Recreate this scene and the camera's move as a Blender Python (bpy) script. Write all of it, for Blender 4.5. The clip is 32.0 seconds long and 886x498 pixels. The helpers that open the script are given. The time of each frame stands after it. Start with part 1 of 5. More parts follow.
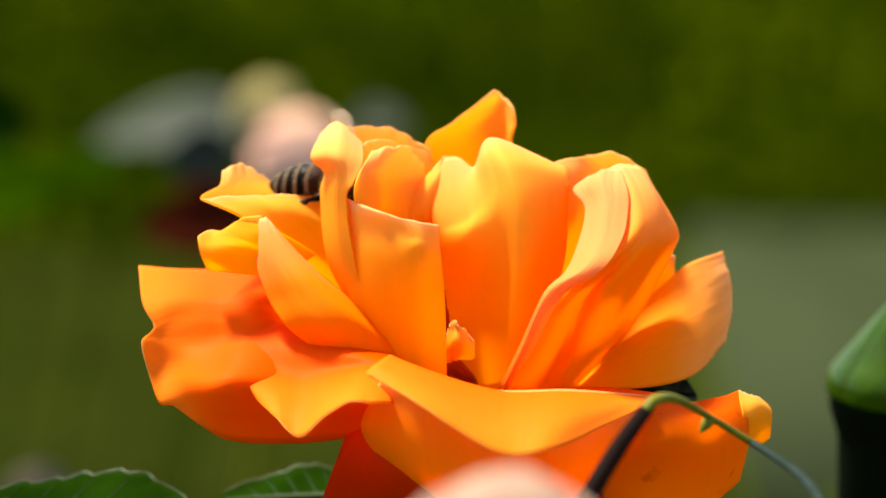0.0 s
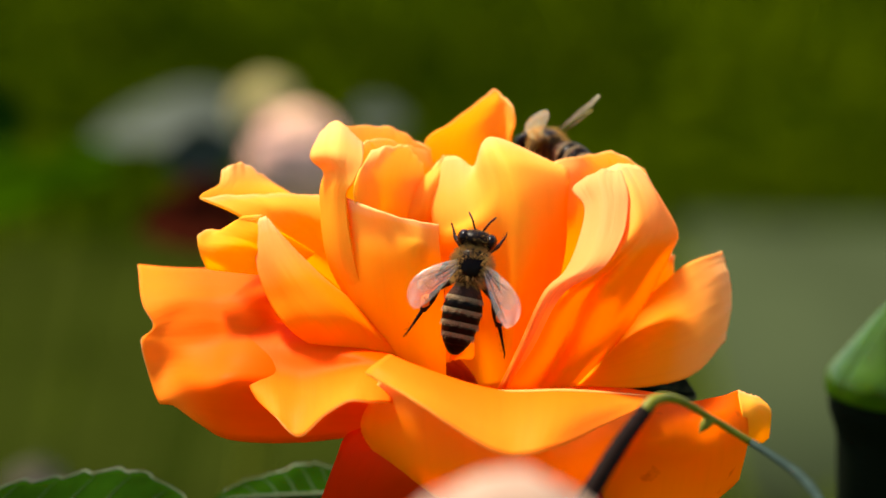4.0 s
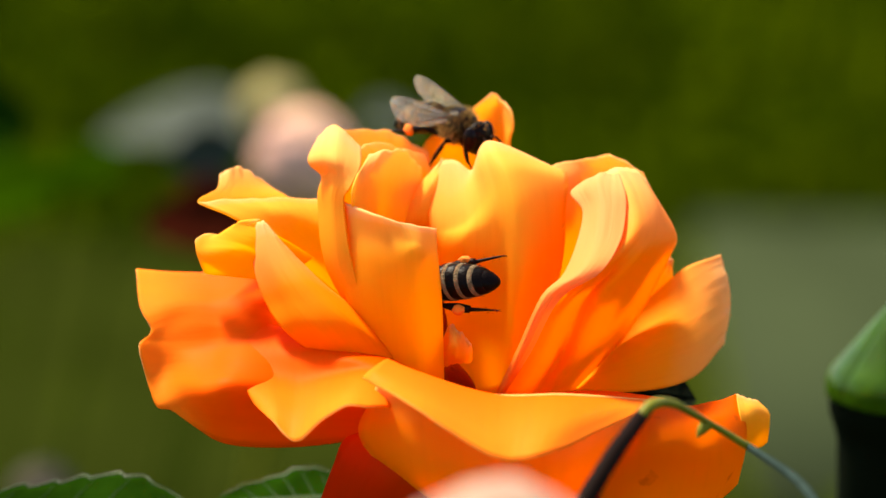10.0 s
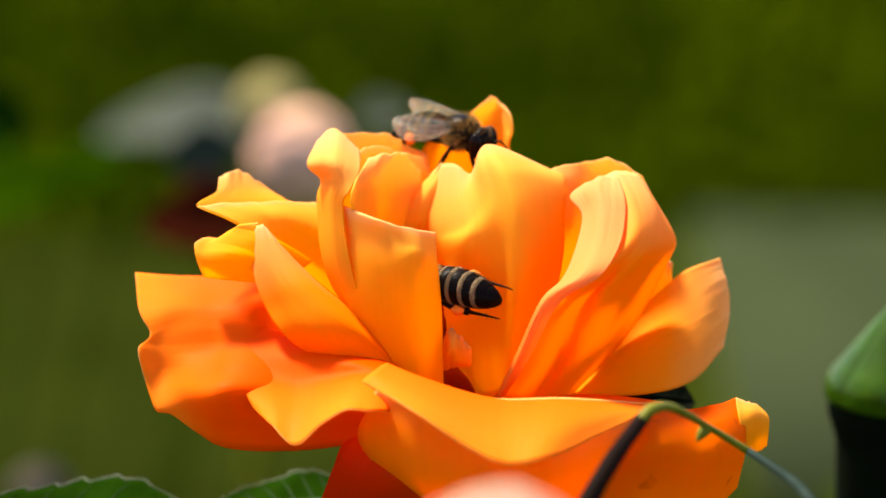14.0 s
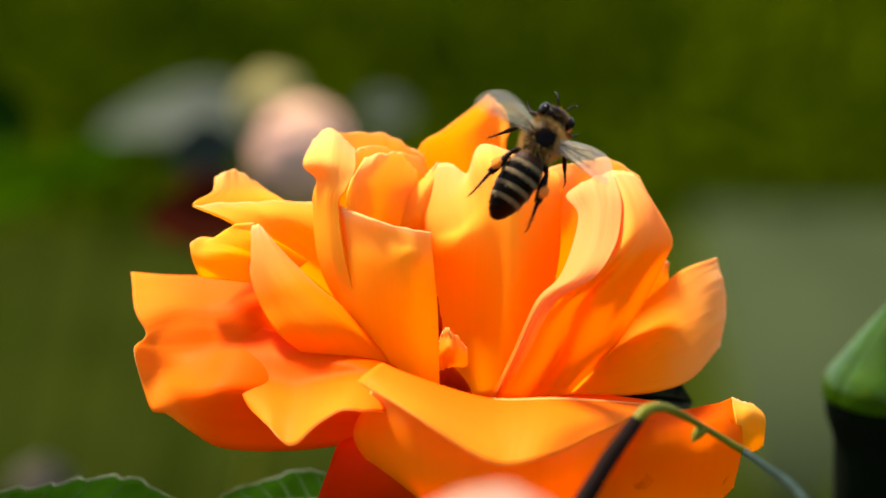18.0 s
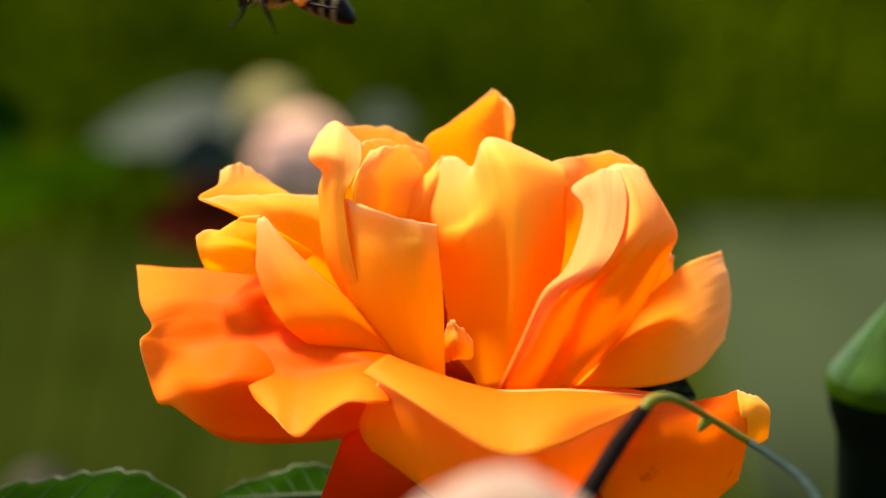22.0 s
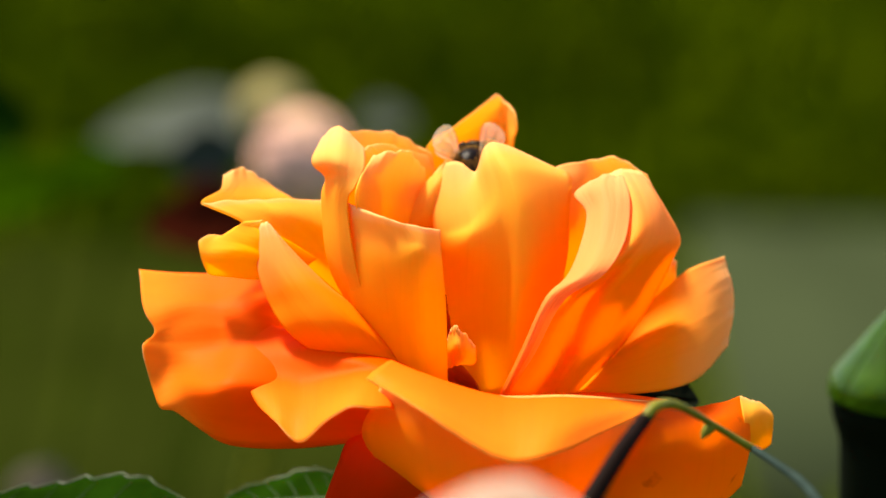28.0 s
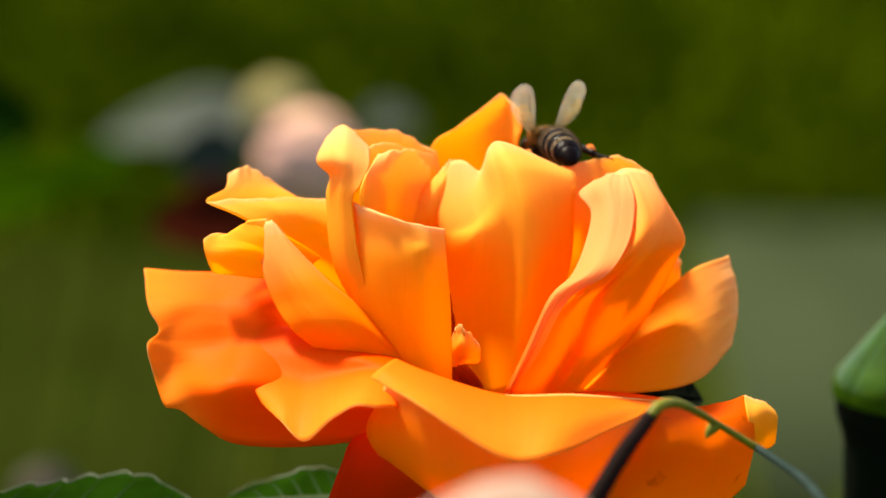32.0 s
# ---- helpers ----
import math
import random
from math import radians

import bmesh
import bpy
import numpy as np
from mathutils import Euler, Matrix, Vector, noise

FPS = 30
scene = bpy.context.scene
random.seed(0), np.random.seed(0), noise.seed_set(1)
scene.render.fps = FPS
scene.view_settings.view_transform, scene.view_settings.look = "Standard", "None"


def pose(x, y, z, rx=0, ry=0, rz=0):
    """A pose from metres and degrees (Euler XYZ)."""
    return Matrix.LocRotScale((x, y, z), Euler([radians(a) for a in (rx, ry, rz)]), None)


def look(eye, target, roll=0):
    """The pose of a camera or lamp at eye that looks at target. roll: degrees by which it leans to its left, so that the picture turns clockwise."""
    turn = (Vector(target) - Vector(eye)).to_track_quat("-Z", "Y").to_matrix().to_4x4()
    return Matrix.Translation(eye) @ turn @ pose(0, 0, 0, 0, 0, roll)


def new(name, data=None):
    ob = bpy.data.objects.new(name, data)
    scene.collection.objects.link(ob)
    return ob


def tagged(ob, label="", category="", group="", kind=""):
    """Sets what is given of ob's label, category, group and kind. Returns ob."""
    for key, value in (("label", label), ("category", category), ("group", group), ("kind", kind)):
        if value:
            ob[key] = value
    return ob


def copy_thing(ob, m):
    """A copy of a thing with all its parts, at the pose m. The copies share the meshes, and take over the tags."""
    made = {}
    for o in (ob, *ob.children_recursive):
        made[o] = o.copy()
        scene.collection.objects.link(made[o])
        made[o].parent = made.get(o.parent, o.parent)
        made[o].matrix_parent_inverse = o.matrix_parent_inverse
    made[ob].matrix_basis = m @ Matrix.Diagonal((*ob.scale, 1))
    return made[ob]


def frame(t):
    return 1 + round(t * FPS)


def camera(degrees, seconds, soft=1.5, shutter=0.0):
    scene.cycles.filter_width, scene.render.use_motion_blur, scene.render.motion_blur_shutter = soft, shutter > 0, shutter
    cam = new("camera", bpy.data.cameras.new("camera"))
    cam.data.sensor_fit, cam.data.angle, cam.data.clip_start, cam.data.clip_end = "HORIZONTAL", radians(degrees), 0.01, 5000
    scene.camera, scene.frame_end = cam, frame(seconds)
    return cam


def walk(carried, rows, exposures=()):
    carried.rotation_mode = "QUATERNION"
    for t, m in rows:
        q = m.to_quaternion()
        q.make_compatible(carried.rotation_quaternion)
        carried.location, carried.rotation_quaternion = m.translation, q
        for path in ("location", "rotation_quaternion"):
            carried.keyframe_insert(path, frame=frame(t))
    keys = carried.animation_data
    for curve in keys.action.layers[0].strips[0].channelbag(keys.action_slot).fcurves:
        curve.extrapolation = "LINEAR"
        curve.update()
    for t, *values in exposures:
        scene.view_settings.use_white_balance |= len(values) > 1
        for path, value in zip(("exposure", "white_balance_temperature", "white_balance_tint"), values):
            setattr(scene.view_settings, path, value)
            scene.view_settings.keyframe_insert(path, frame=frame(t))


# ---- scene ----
# camera: a long lens about half a metre from the bloom, nearly still
cam = camera(12.0, 32.0, shutter=0.5)
cam.data.dof.use_dof = True
cam.data.dof.focus_distance = 0.468
cam.data.dof.aperture_fstop = 20.0
cam.data.dof.aperture_blades = 0
EXPOSURES = [(0, 1.65, 7200, 10), (20, 1.65, 7200, 10), (23, 1.55, 7200, 10), (32, 1.55, 7200, 10)]
walk(cam, [
    (0, pose(0.00000, -0.46570, 1.11610, 76.001, -0.000, -0.000)),
    (0.5, pose(0.00001, -0.46573, 1.11613, 76.007, -0.042, 0.014)),
    (1, pose(0.00011, -0.46572, 1.11638, 75.979, -0.041, 0.032)),
    (1.5, pose(0.00029, -0.46557, 1.11662, 75.939, -0.035, 0.048)),
    (2, pose(0.00048, -0.46545, 1.11640, 75.961, 0.036, 0.047)),
    (2.5, pose(0.00039, -0.46555, 1.11614, 75.976, -0.021, 0.054)),
    (3, pose(-0.00009, -0.46567, 1.11635, 75.959, -0.047, -0.007)),
    (3.5, pose(-0.00037, -0.46566, 1.11641, 75.955, -0.081, -0.034)),
    (5.5, pose(0.00035, -0.46563, 1.11677, 75.923, 0.005, 0.007)),
    (6, pose(0.00075, -0.46550, 1.11703, 75.903, -0.023, 0.063)),
    (6.5, pose(0.00112, -0.46552, 1.11695, 75.912, -0.010, 0.084)),
    (7, pose(0.00128, -0.46551, 1.11682, 75.916, 0.047, 0.108)),
    (7.5, pose(0.00115, -0.46526, 1.11733, 75.880, 0.081, 0.069)),
    (8, pose(0.00107, -0.46491, 1.11770, 75.835, 0.094, 0.050)),
    (8.5, pose(0.00121, -0.46479, 1.11781, 75.818, 0.137, 0.053)),
    (9, pose(0.00138, -0.46480, 1.11764, 75.848, 0.130, 0.082)),
    (9.5, pose(0.00142, -0.46474, 1.11746, 75.874, 0.071, 0.119)),
    (10, pose(0.00145, -0.46491, 1.11715, 75.902, 0.045, 0.134)),
    (10.5, pose(0.00129, -0.46495, 1.11712, 75.889, 0.062, 0.096)),
    (11, pose(0.00117, -0.46480, 1.11756, 75.852, 0.124, 0.068)),
    (11.5, pose(0.00134, -0.46460, 1.11840, 75.763, 0.095, 0.086)),
    (12, pose(0.00146, -0.46426, 1.11913, 75.756, 0.116, 0.072)),
    (12.5, pose(0.00106, -0.46411, 1.11906, 75.731, 0.084, 0.068)),
    (13, pose(0.00079, -0.46420, 1.11863, 75.776, 0.088, 0.078)),
    (13.5, pose(0.00106, -0.46430, 1.11827, 75.862, 0.094, 0.067)),
    (14, pose(0.00105, -0.46462, 1.11809, 75.833, 0.047, 0.074)),
    (14.5, pose(0.00132, -0.46493, 1.11782, 75.873, -0.091, 0.155)),
    (16.5, pose(0.00221, -0.46382, 1.11996, 75.684, -0.104, 0.190)),
    (17, pose(0.00123, -0.46328, 1.12157, 75.475, 0.218, -0.101)),
    (17.5, pose(0.00196, -0.46352, 1.11993, 75.674, -0.139, 0.186)),
    (18, pose(0.00215, -0.46397, 1.11869, 75.740, 0.075, 0.148)),
    (18.5, pose(0.00229, -0.46432, 1.11767, 75.908, -0.234, 0.304)),
    (19, pose(0.00186, -0.46488, 1.11677, 75.932, -0.038, 0.156)),
    (19.5, pose(0.00154, -0.46542, 1.11600, 76.012, -0.035, 0.134)),
    (20, pose(0.00166, -0.46537, 1.11601, 76.023, 0.008, 0.139)),
    (20.5, pose(0.00188, -0.46516, 1.11602, 76.078, -0.113, 0.227)),
    (21, pose(0.00160, -0.46545, 1.11560, 76.060, -0.044, 0.195)),
    (21.5, pose(0.00099, -0.46571, 1.11552, 76.055, -0.059, 0.119)),
    (22, pose(0.00075, -0.46567, 1.11595, 76.012, 0.023, 0.064)),
    (22.5, pose(0.00081, -0.46556, 1.11616, 75.991, -0.035, 0.106)),
    (23, pose(0.00076, -0.46546, 1.11637, 75.969, -0.011, 0.084)),
    (23.5, pose(0.00075, -0.46536, 1.11622, 75.990, -0.008, 0.100)),
    (24, pose(0.00078, -0.46529, 1.11617, 76.002, -0.064, 0.116)),
    (24.5, pose(0.00070, -0.46552, 1.11614, 75.998, -0.076, 0.113)),
    (25, pose(0.00074, -0.46579, 1.11595, 76.012, -0.022, 0.099)),
    (25.5, pose(0.00074, -0.46597, 1.11576, 76.033, -0.043, 0.097)),
    (27.5, pose(0.00054, -0.46470, 1.11701, 75.917, -0.049, 0.085)),
    (28, pose(0.00046, -0.46482, 1.11697, 75.939, -0.056, 0.088)),
    (28.5, pose(0.00036, -0.46501, 1.11686, 75.950, -0.045, 0.072)),
    (29, pose(0.00070, -0.46507, 1.11656, 75.966, -0.113, 0.144)),
    (29.5, pose(0.00115, -0.46506, 1.11613, 76.023, -0.100, 0.203)),
    (30, pose(0.00105, -0.46528, 1.11581, 76.048, -0.166, 0.225)),
    (30.5, pose(0.00064, -0.46517, 1.11618, 76.008, -0.124, 0.159)),
    (31, pose(0.00042, -0.46508, 1.11629, 76.026, -0.135, 0.132)),
    (31.5, pose(0.00031, -0.46529, 1.11628, 75.961, -0.156, 0.156)),
    (32, pose(0.00045, -0.46516, 1.11696, 75.935, -0.130, 0.170)),
], exposures=EXPOSURES)

# world and sun: bright garden daylight, sun high, behind the bloom and to the left
world = bpy.data.worlds.new("sky")
scene.world = world
world.use_nodes = True
sky = world.node_tree.nodes.new("ShaderNodeTexSky")
sky.sky_type, sky.sun_disc = "NISHITA", False
SUN = Vector((-0.34, 0.32, 0.88)).normalized()
sky.sun_elevation = math.asin(SUN.z)
sky.sun_rotation = math.atan2(SUN.x, SUN.y)
background = world.node_tree.nodes["Background"]
background.inputs["Strength"].default_value = 0.10
world.node_tree.links.new(sky.outputs[0], background.inputs["Color"])
sun_data = bpy.data.lights.new("sun", "SUN")
sun_data.energy, sun_data.angle, sun_data.color = 3.65, radians(8.0), (1.0, 0.93, 0.80)
sun = new("sun", sun_data)
sun.matrix_world = look(SUN * 20, (0, 0, 0))


# ---- materials ----
def shader(name, color, rough=0.6, metal=0.0, spec=0.5, var=0.15, scale=200.0, bump=0.0, bump_scale=600.0,
           translucent=0.0, trans_color=None, alpha=1.0, dark=None):
    """Principled surface with two scales of variation, relief and, for leaves and petals, light through it."""
    m = bpy.data.materials.new(name)
    m.use_nodes = True
    nt = m.node_tree
    n, l = nt.nodes, nt.links
    b = n["Principled BSDF"]
    b.inputs["Roughness"].default_value = rough
    b.inputs["Metallic"].default_value = metal
    b.inputs["Specular IOR Level"].default_value = spec
    b.inputs["Alpha"].default_value = alpha
    co = n.new("ShaderNodeTexCoord")
    fine, broad = n.new("ShaderNodeTexNoise"), n.new("ShaderNodeTexNoise")
    fine.inputs["Scale"].default_value, broad.inputs["Scale"].default_value = scale, scale / 7
    fine.inputs["Detail"].default_value = 4
    for t in (fine, broad):
        l.new(co.outputs["Object"], t.inputs["Vector"])
    add = n.new("ShaderNodeMath")
    add.operation = "ADD"
    l.new(fine.outputs["Fac"], add.inputs[0]), l.new(broad.outputs["Fac"], add.inputs[1])
    ramp = n.new("ShaderNodeValToRGB")
    lo = dark or tuple(c * (1 - 2 * var) for c in color)
    hi = tuple(min(1, c * (1 + var)) for c in color)
    ramp.color_ramp.elements[0].position, ramp.color_ramp.elements[0].color = 0.3, (*lo, 1)
    ramp.color_ramp.elements[1].position, ramp.color_ramp.elements[1].color = 0.7, (*hi, 1)
    half = n.new("ShaderNodeMath")
    half.operation = "MULTIPLY"
    half.inputs[1].default_value = 0.5
    l.new(add.outputs[0], half.inputs[0]), l.new(half.outputs[0], ramp.inputs["Fac"])
    l.new(ramp.outputs["Color"], b.inputs["Base Color"])
    if bump:
        t, bm_ = n.new("ShaderNodeTexNoise"), n.new("ShaderNodeBump")
        t.inputs["Scale"].default_value = bump_scale
        bm_.inputs["Strength"].default_value, bm_.inputs["Distance"].default_value = bump, 0.0005
        l.new(co.outputs["Object"], t.inputs["Vector"])
        l.new(t.outputs["Fac"], bm_.inputs["Height"]), l.new(bm_.outputs["Normal"], b.inputs["Normal"])
    if translucent:
        tr, mix = n.new("ShaderNodeBsdfTranslucent"), n.new("ShaderNodeMixShader")
        if trans_color:
            tr.inputs["Color"].default_value = (*trans_color, 1)
        else:
            l.new(ramp.outputs["Color"], tr.inputs["Color"])
        mix.inputs["Fac"].default_value = translucent
        l.new(b.outputs[0], mix.inputs[1]), l.new(tr.outputs[0], mix.inputs[2])
        l.new(mix.outputs[0], n["Material Output"].inputs["Surface"])
    return m


def petal_shader(name, base, middle, rim, glow, vein=0.08, translucent=0.55, tip=None, spots=0.0, stops=(0.52, 0.90)):
    """A petal skin: the colour runs from the claw to the rim, with fine lengthwise veins and a soft bloom."""
    m = bpy.data.materials.new(name)
    m.use_nodes = True
    nt = m.node_tree
    n, l = nt.nodes, nt.links
    b = n["Principled BSDF"]
    b.inputs["Roughness"].default_value = 0.55
    b.inputs["Specular IOR Level"].default_value = 0.04
    uv = n.new("ShaderNodeUVMap")
    sep = n.new("ShaderNodeSeparateXYZ")
    l.new(uv.outputs["UV"], sep.inputs[0])
    co = n.new("ShaderNodeTexCoord")
    cloud = n.new("ShaderNodeTexNoise")
    cloud.inputs["Scale"].default_value, cloud.inputs["Detail"].default_value = 90, 3
    l.new(co.outputs["Object"], cloud.inputs["Vector"])
    jitter = n.new("ShaderNodeMath")
    jitter.operation, jitter.inputs[1].default_value, jitter.inputs[2].default_value = "MULTIPLY_ADD", 0.24, -0.12
    l.new(cloud.outputs["Fac"], jitter.inputs[0])
    along = n.new("ShaderNodeMath")
    along.operation = "ADD"
    l.new(sep.outputs["Y"], along.inputs[0]), l.new(jitter.outputs[0], along.inputs[1])
    ramp = n.new("ShaderNodeValToRGB")
    e = ramp.color_ramp.elements
    e[0].position, e[0].color = 0.05, (*base, 1)
    e[1].position, e[1].color = 0.99, (*(tip or rim), 1)
    for at, tone in ((stops[0], middle), (stops[1], rim)):
        x = e.new(at)
        x.color = (*tone, 1)
    l.new(along.outputs[0], ramp.inputs["Fac"])
    # veins: noise drawn out along the petal
    stretch = n.new("ShaderNodeMapping")
    stretch.inputs["Scale"].default_value = (30, 2.6, 1)
    l.new(uv.outputs["UV"], stretch.inputs["Vector"])
    veins = n.new("ShaderNodeTexNoise")
    veins.inputs["Scale"].default_value, veins.inputs["Detail"].default_value = 1.0, 4
    l.new(stretch.outputs[0], veins.inputs["Vector"])
    depth = n.new("ShaderNodeMath")
    depth.operation, depth.inputs[1].default_value, depth.inputs[2].default_value = "MULTIPLY_ADD", 2 * vein, 1 - vein
    l.new(veins.outputs["Fac"], depth.inputs[0])
    tint = n.new("ShaderNodeMix")
    tint.data_type, tint.blend_type = "RGBA", "MULTIPLY"
    tint.inputs["Factor"].default_value = 1.0
    l.new(ramp.outputs["Color"], tint.inputs["A"]), l.new(depth.outputs[0], tint.inputs["B"])
    skin = tint.outputs["Result"]
    if spots:
        # small bruised specks
        cells, few, mark = n.new("ShaderNodeTexNoise"), n.new("ShaderNodeValToRGB"), n.new("ShaderNodeMix")
        cells.inputs["Scale"].default_value, cells.inputs["Detail"].default_value = 330, 3
        l.new(co.outputs["Object"], cells.inputs["Vector"])
        few.color_ramp.elements[0].position, few.color_ramp.elements[1].position = 0.65, 0.73
        mark.data_type, mark.blend_type = "RGBA", "MIX"
        mark.inputs["B"].default_value = (0.45, 0.05, 0.003, 1)
        amount = n.new("ShaderNodeMath")
        amount.operation, amount.inputs[1].default_value = "MULTIPLY", spots
        l.new(cells.outputs["Fac"], few.inputs["Fac"]), l.new(few.outputs["Color"], amount.inputs[0])
        l.new(amount.outputs[0], mark.inputs["Factor"]), l.new(skin, mark.inputs["A"])
        skin = mark.outputs["Result"]
    l.new(skin, b.inputs["Base Color"])
    fine = n.new("ShaderNodeTexNoise")
    fine.inputs["Scale"].default_value = 2600
    l.new(co.outputs["Object"], fine.inputs["Vector"])
    height = n.new("ShaderNodeMath")
    height.operation, height.inputs[1].default_value = "MULTIPLY_ADD", 0.25
    l.new(fine.outputs["Fac"], height.inputs[0]), l.new(veins.outputs["Fac"], height.inputs[2])
    relief = n.new("ShaderNodeBump")
    relief.inputs["Strength"].default_value, relief.inputs["Distance"].default_value = 0.2, 0.0003
    l.new(height.outputs[0], relief.inputs["Height"]), l.new(relief.outputs[0], b.inputs["Normal"])
    tr, mix = n.new("ShaderNodeBsdfTranslucent"), n.new("ShaderNodeMixShader")
    warm = n.new("ShaderNodeMix")
    warm.data_type = "RGBA"
    warm.inputs["Factor"].default_value = 0.55
    warm.inputs["B"].default_value = (*glow, 1)
    l.new(skin, warm.inputs["A"]), l.new(warm.outputs["Result"], tr.inputs["Color"])
    mix.inputs["Fac"].default_value = translucent
    l.new(b.outputs[0], mix.inputs[1]), l.new(tr.outputs[0], mix.inputs[2])
    l.new(mix.outputs[0], n["Material Output"].inputs["Surface"])
    return m


# petal tones: the middle of the bloom is yellower, the outermost petals deeper; sunlight on and through some petals is
# put into these colours too
CREAM = (1.0, 0.58, 0.22)
M_INNER = petal_shader("petal_inside", (1.0, 0.43, 0.004), (1.0, 0.45, 0.022), (1.0, 0.49, 0.075), (1.0, 0.53, 0.022), tip=CREAM, translucent=0.50)
M_OUTER = petal_shader("petal_outside", (1.0, 0.42, 0.004), (1.0, 0.43, 0.018), (1.0, 0.48, 0.075), (1.0, 0.53, 0.022), tip=CREAM, translucent=0.50)
M_ORANGE = petal_shader("orange_petal", (1.0, 0.28, 0.002), (1.0, 0.275, 0.010), (1.0, 0.43, 0.10), (1.0, 0.39, 0.007), tip=CREAM, stops=(0.58, 0.92), translucent=0.45)
# the paler outer part also holds the sun on the scalloped rim
M_SCALLOP = petal_shader("scalloped_petal", (1.0, 0.27, 0.002), (1.0, 0.27, 0.012), (1.0, 0.52, 0.15), (1.0, 0.38, 0.010), tip=(1.0, 0.50, 0.12), stops=(0.50, 0.80), translucent=0.40)
M_ORANGE_BACK = petal_shader("orange_petal_back", (0.92, 0.09, 0.002), (0.97, 0.145, 0.004), (1.0, 0.25, 0.015), (1.0, 0.30, 0.006), translucent=0.45)
M_PEACH = petal_shader("peach_petal", (1.0, 0.45, 0.006), (1.0, 0.48, 0.050), (1.0, 0.55, 0.15), (1.0, 0.62, 0.055), tip=CREAM, translucent=0.52)
M_REAR = petal_shader("rear_petal", (1.0, 0.40, 0.010), (1.0, 0.47, 0.072), (1.0, 0.55, 0.15), (1.0, 0.63, 0.095), tip=CREAM, translucent=0.60)
M_YELLOW = petal_shader("yellow_petal", (1.0, 0.37, 0.002), (1.0, 0.52, 0.035), (1.0, 0.56, 0.110), (1.0, 0.66, 0.028), tip=CREAM, stops=(0.40, 0.82), translucent=0.56)
M_SIDE = petal_shader("side_petal", (1.0, 0.32, 0.002), (1.0, 0.36, 0.008), (1.0, 0.49, 0.120), (1.0, 0.45, 0.012), tip=CREAM, stops=(0.50, 0.88), translucent=0.50)
M_GOLD = petal_shader("golden_petal", (1.0, 0.43, 0.002), (1.0, 0.53, 0.008), (1.0, 0.58, 0.080), (1.0, 0.70, 0.010), tip=CREAM, stops=(0.35, 0.88), translucent=0.62)
M_CREAM = petal_shader("cream_petal", (1.0, 0.30, 0.03), (1.0, 0.34, 0.09), (1.0, 0.36, 0.115), (1.0, 0.42, 0.08), vein=0.05, tip=(1.0, 0.40, 0.14), stops=(0.35, 0.70), translucent=0.45)
# pale lip: sun on the rolled rim is put into this colour
M_LIP = petal_shader("lip_petal", (1.0, 0.28, 0.002), (1.0, 0.28, 0.010), (1.0, 0.60, 0.17), (1.0, 0.50, 0.02), tip=(1.0, 0.46, 0.08), stops=(0.30, 0.58), translucent=0.40)
M_DEEP = petal_shader("deep_petal", (0.95, 0.15, 0.002), (1.0, 0.22, 0.003), (1.0, 0.33, 0.010), (1.0, 0.48, 0.006), translucent=0.64, spots=0.6)
# hanging petal's red, with the shade below the bloom put into the colour
M_RED_SHADE = petal_shader("red_petal_shade", (0.80, 0.05, 0.001), (0.72, 0.035, 0.001), (0.62, 0.030, 0.001), (0.70, 0.03, 0.001), translucent=0.4)
# colour of the sheets that stand for deep shade in the hollow
M_HOLLOW_SHADE = petal_shader("hollow_shade", (0.20, 0.012, 0.002), (0.35, 0.03, 0.002), (0.5, 0.07, 0.002), (0.5, 0.05, 0.002), translucent=0.1)
M_PINK = petal_shader("pink_petal", (0.33, 0.215, 0.15), (0.33, 0.21, 0.155), (0.36, 0.24, 0.175), (0.38, 0.26, 0.19), translucent=0.1)
M_MAUVE = petal_shader("mauve_petal", (0.78, 0.48, 0.32), (0.78, 0.45, 0.34), (0.80, 0.48, 0.38), (0.80, 0.50, 0.38), translucent=0.3)
M_FADED = shader("faded_bloom", (0.065, 0.052, 0.036), rough=0.8, spec=0.1, var=0.2, scale=150)
M_LEAF = shader("rose_leaf", (0.008, 0.028, 0.0015), rough=0.6, spec=0.0, var=0.25, scale=260, bump=0.3, bump_scale=900,
                translucent=0.10, trans_color=(0.04, 0.11, 0.006))
# leaf colour made pale to hold the sky's reflection
M_LEAF_SHEEN = shader("leaf_with_sky_sheen", (0.050, 0.064, 0.046), rough=0.75, spec=0.2, var=0.15, scale=120, translucent=0.2)
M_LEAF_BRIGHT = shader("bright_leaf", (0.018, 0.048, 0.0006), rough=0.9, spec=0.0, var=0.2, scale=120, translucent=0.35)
M_BEIGE = shader("beige_petal", (0.34, 0.29, 0.12), rough=0.8, spec=0.0, var=0.15, scale=120, translucent=0.3)
# leaf colour darkened to hold the shade on this leaf
M_LEAF_SHADE = shader("blue_leaf_with_shade", (0.022, 0.030, 0.022), rough=0.7, spec=0.1, var=0.2, scale=120)
M_LEAF_RED = shader("red_young_leaf", (0.045, 0.007, 0.003), rough=0.8, spec=0.0, var=0.2, scale=120, translucent=0.15)
M_LEAF_RIB = shader("leaf_rib", (0.013, 0.036, 0.003), rough=0.5, spec=0.1, var=0.2, scale=300)
# pale colour that stands for glints along the leaf edge
M_EDGE_GLINT = shader("edge_glint", (0.16, 0.20, 0.12), rough=0.35, spec=0.4, var=0.5, scale=300)
M_STEM = shader("green_stem", (0.17, 0.16, 0.008), rough=0.55, spec=0.15, var=0.2, scale=300, bump=0.2)
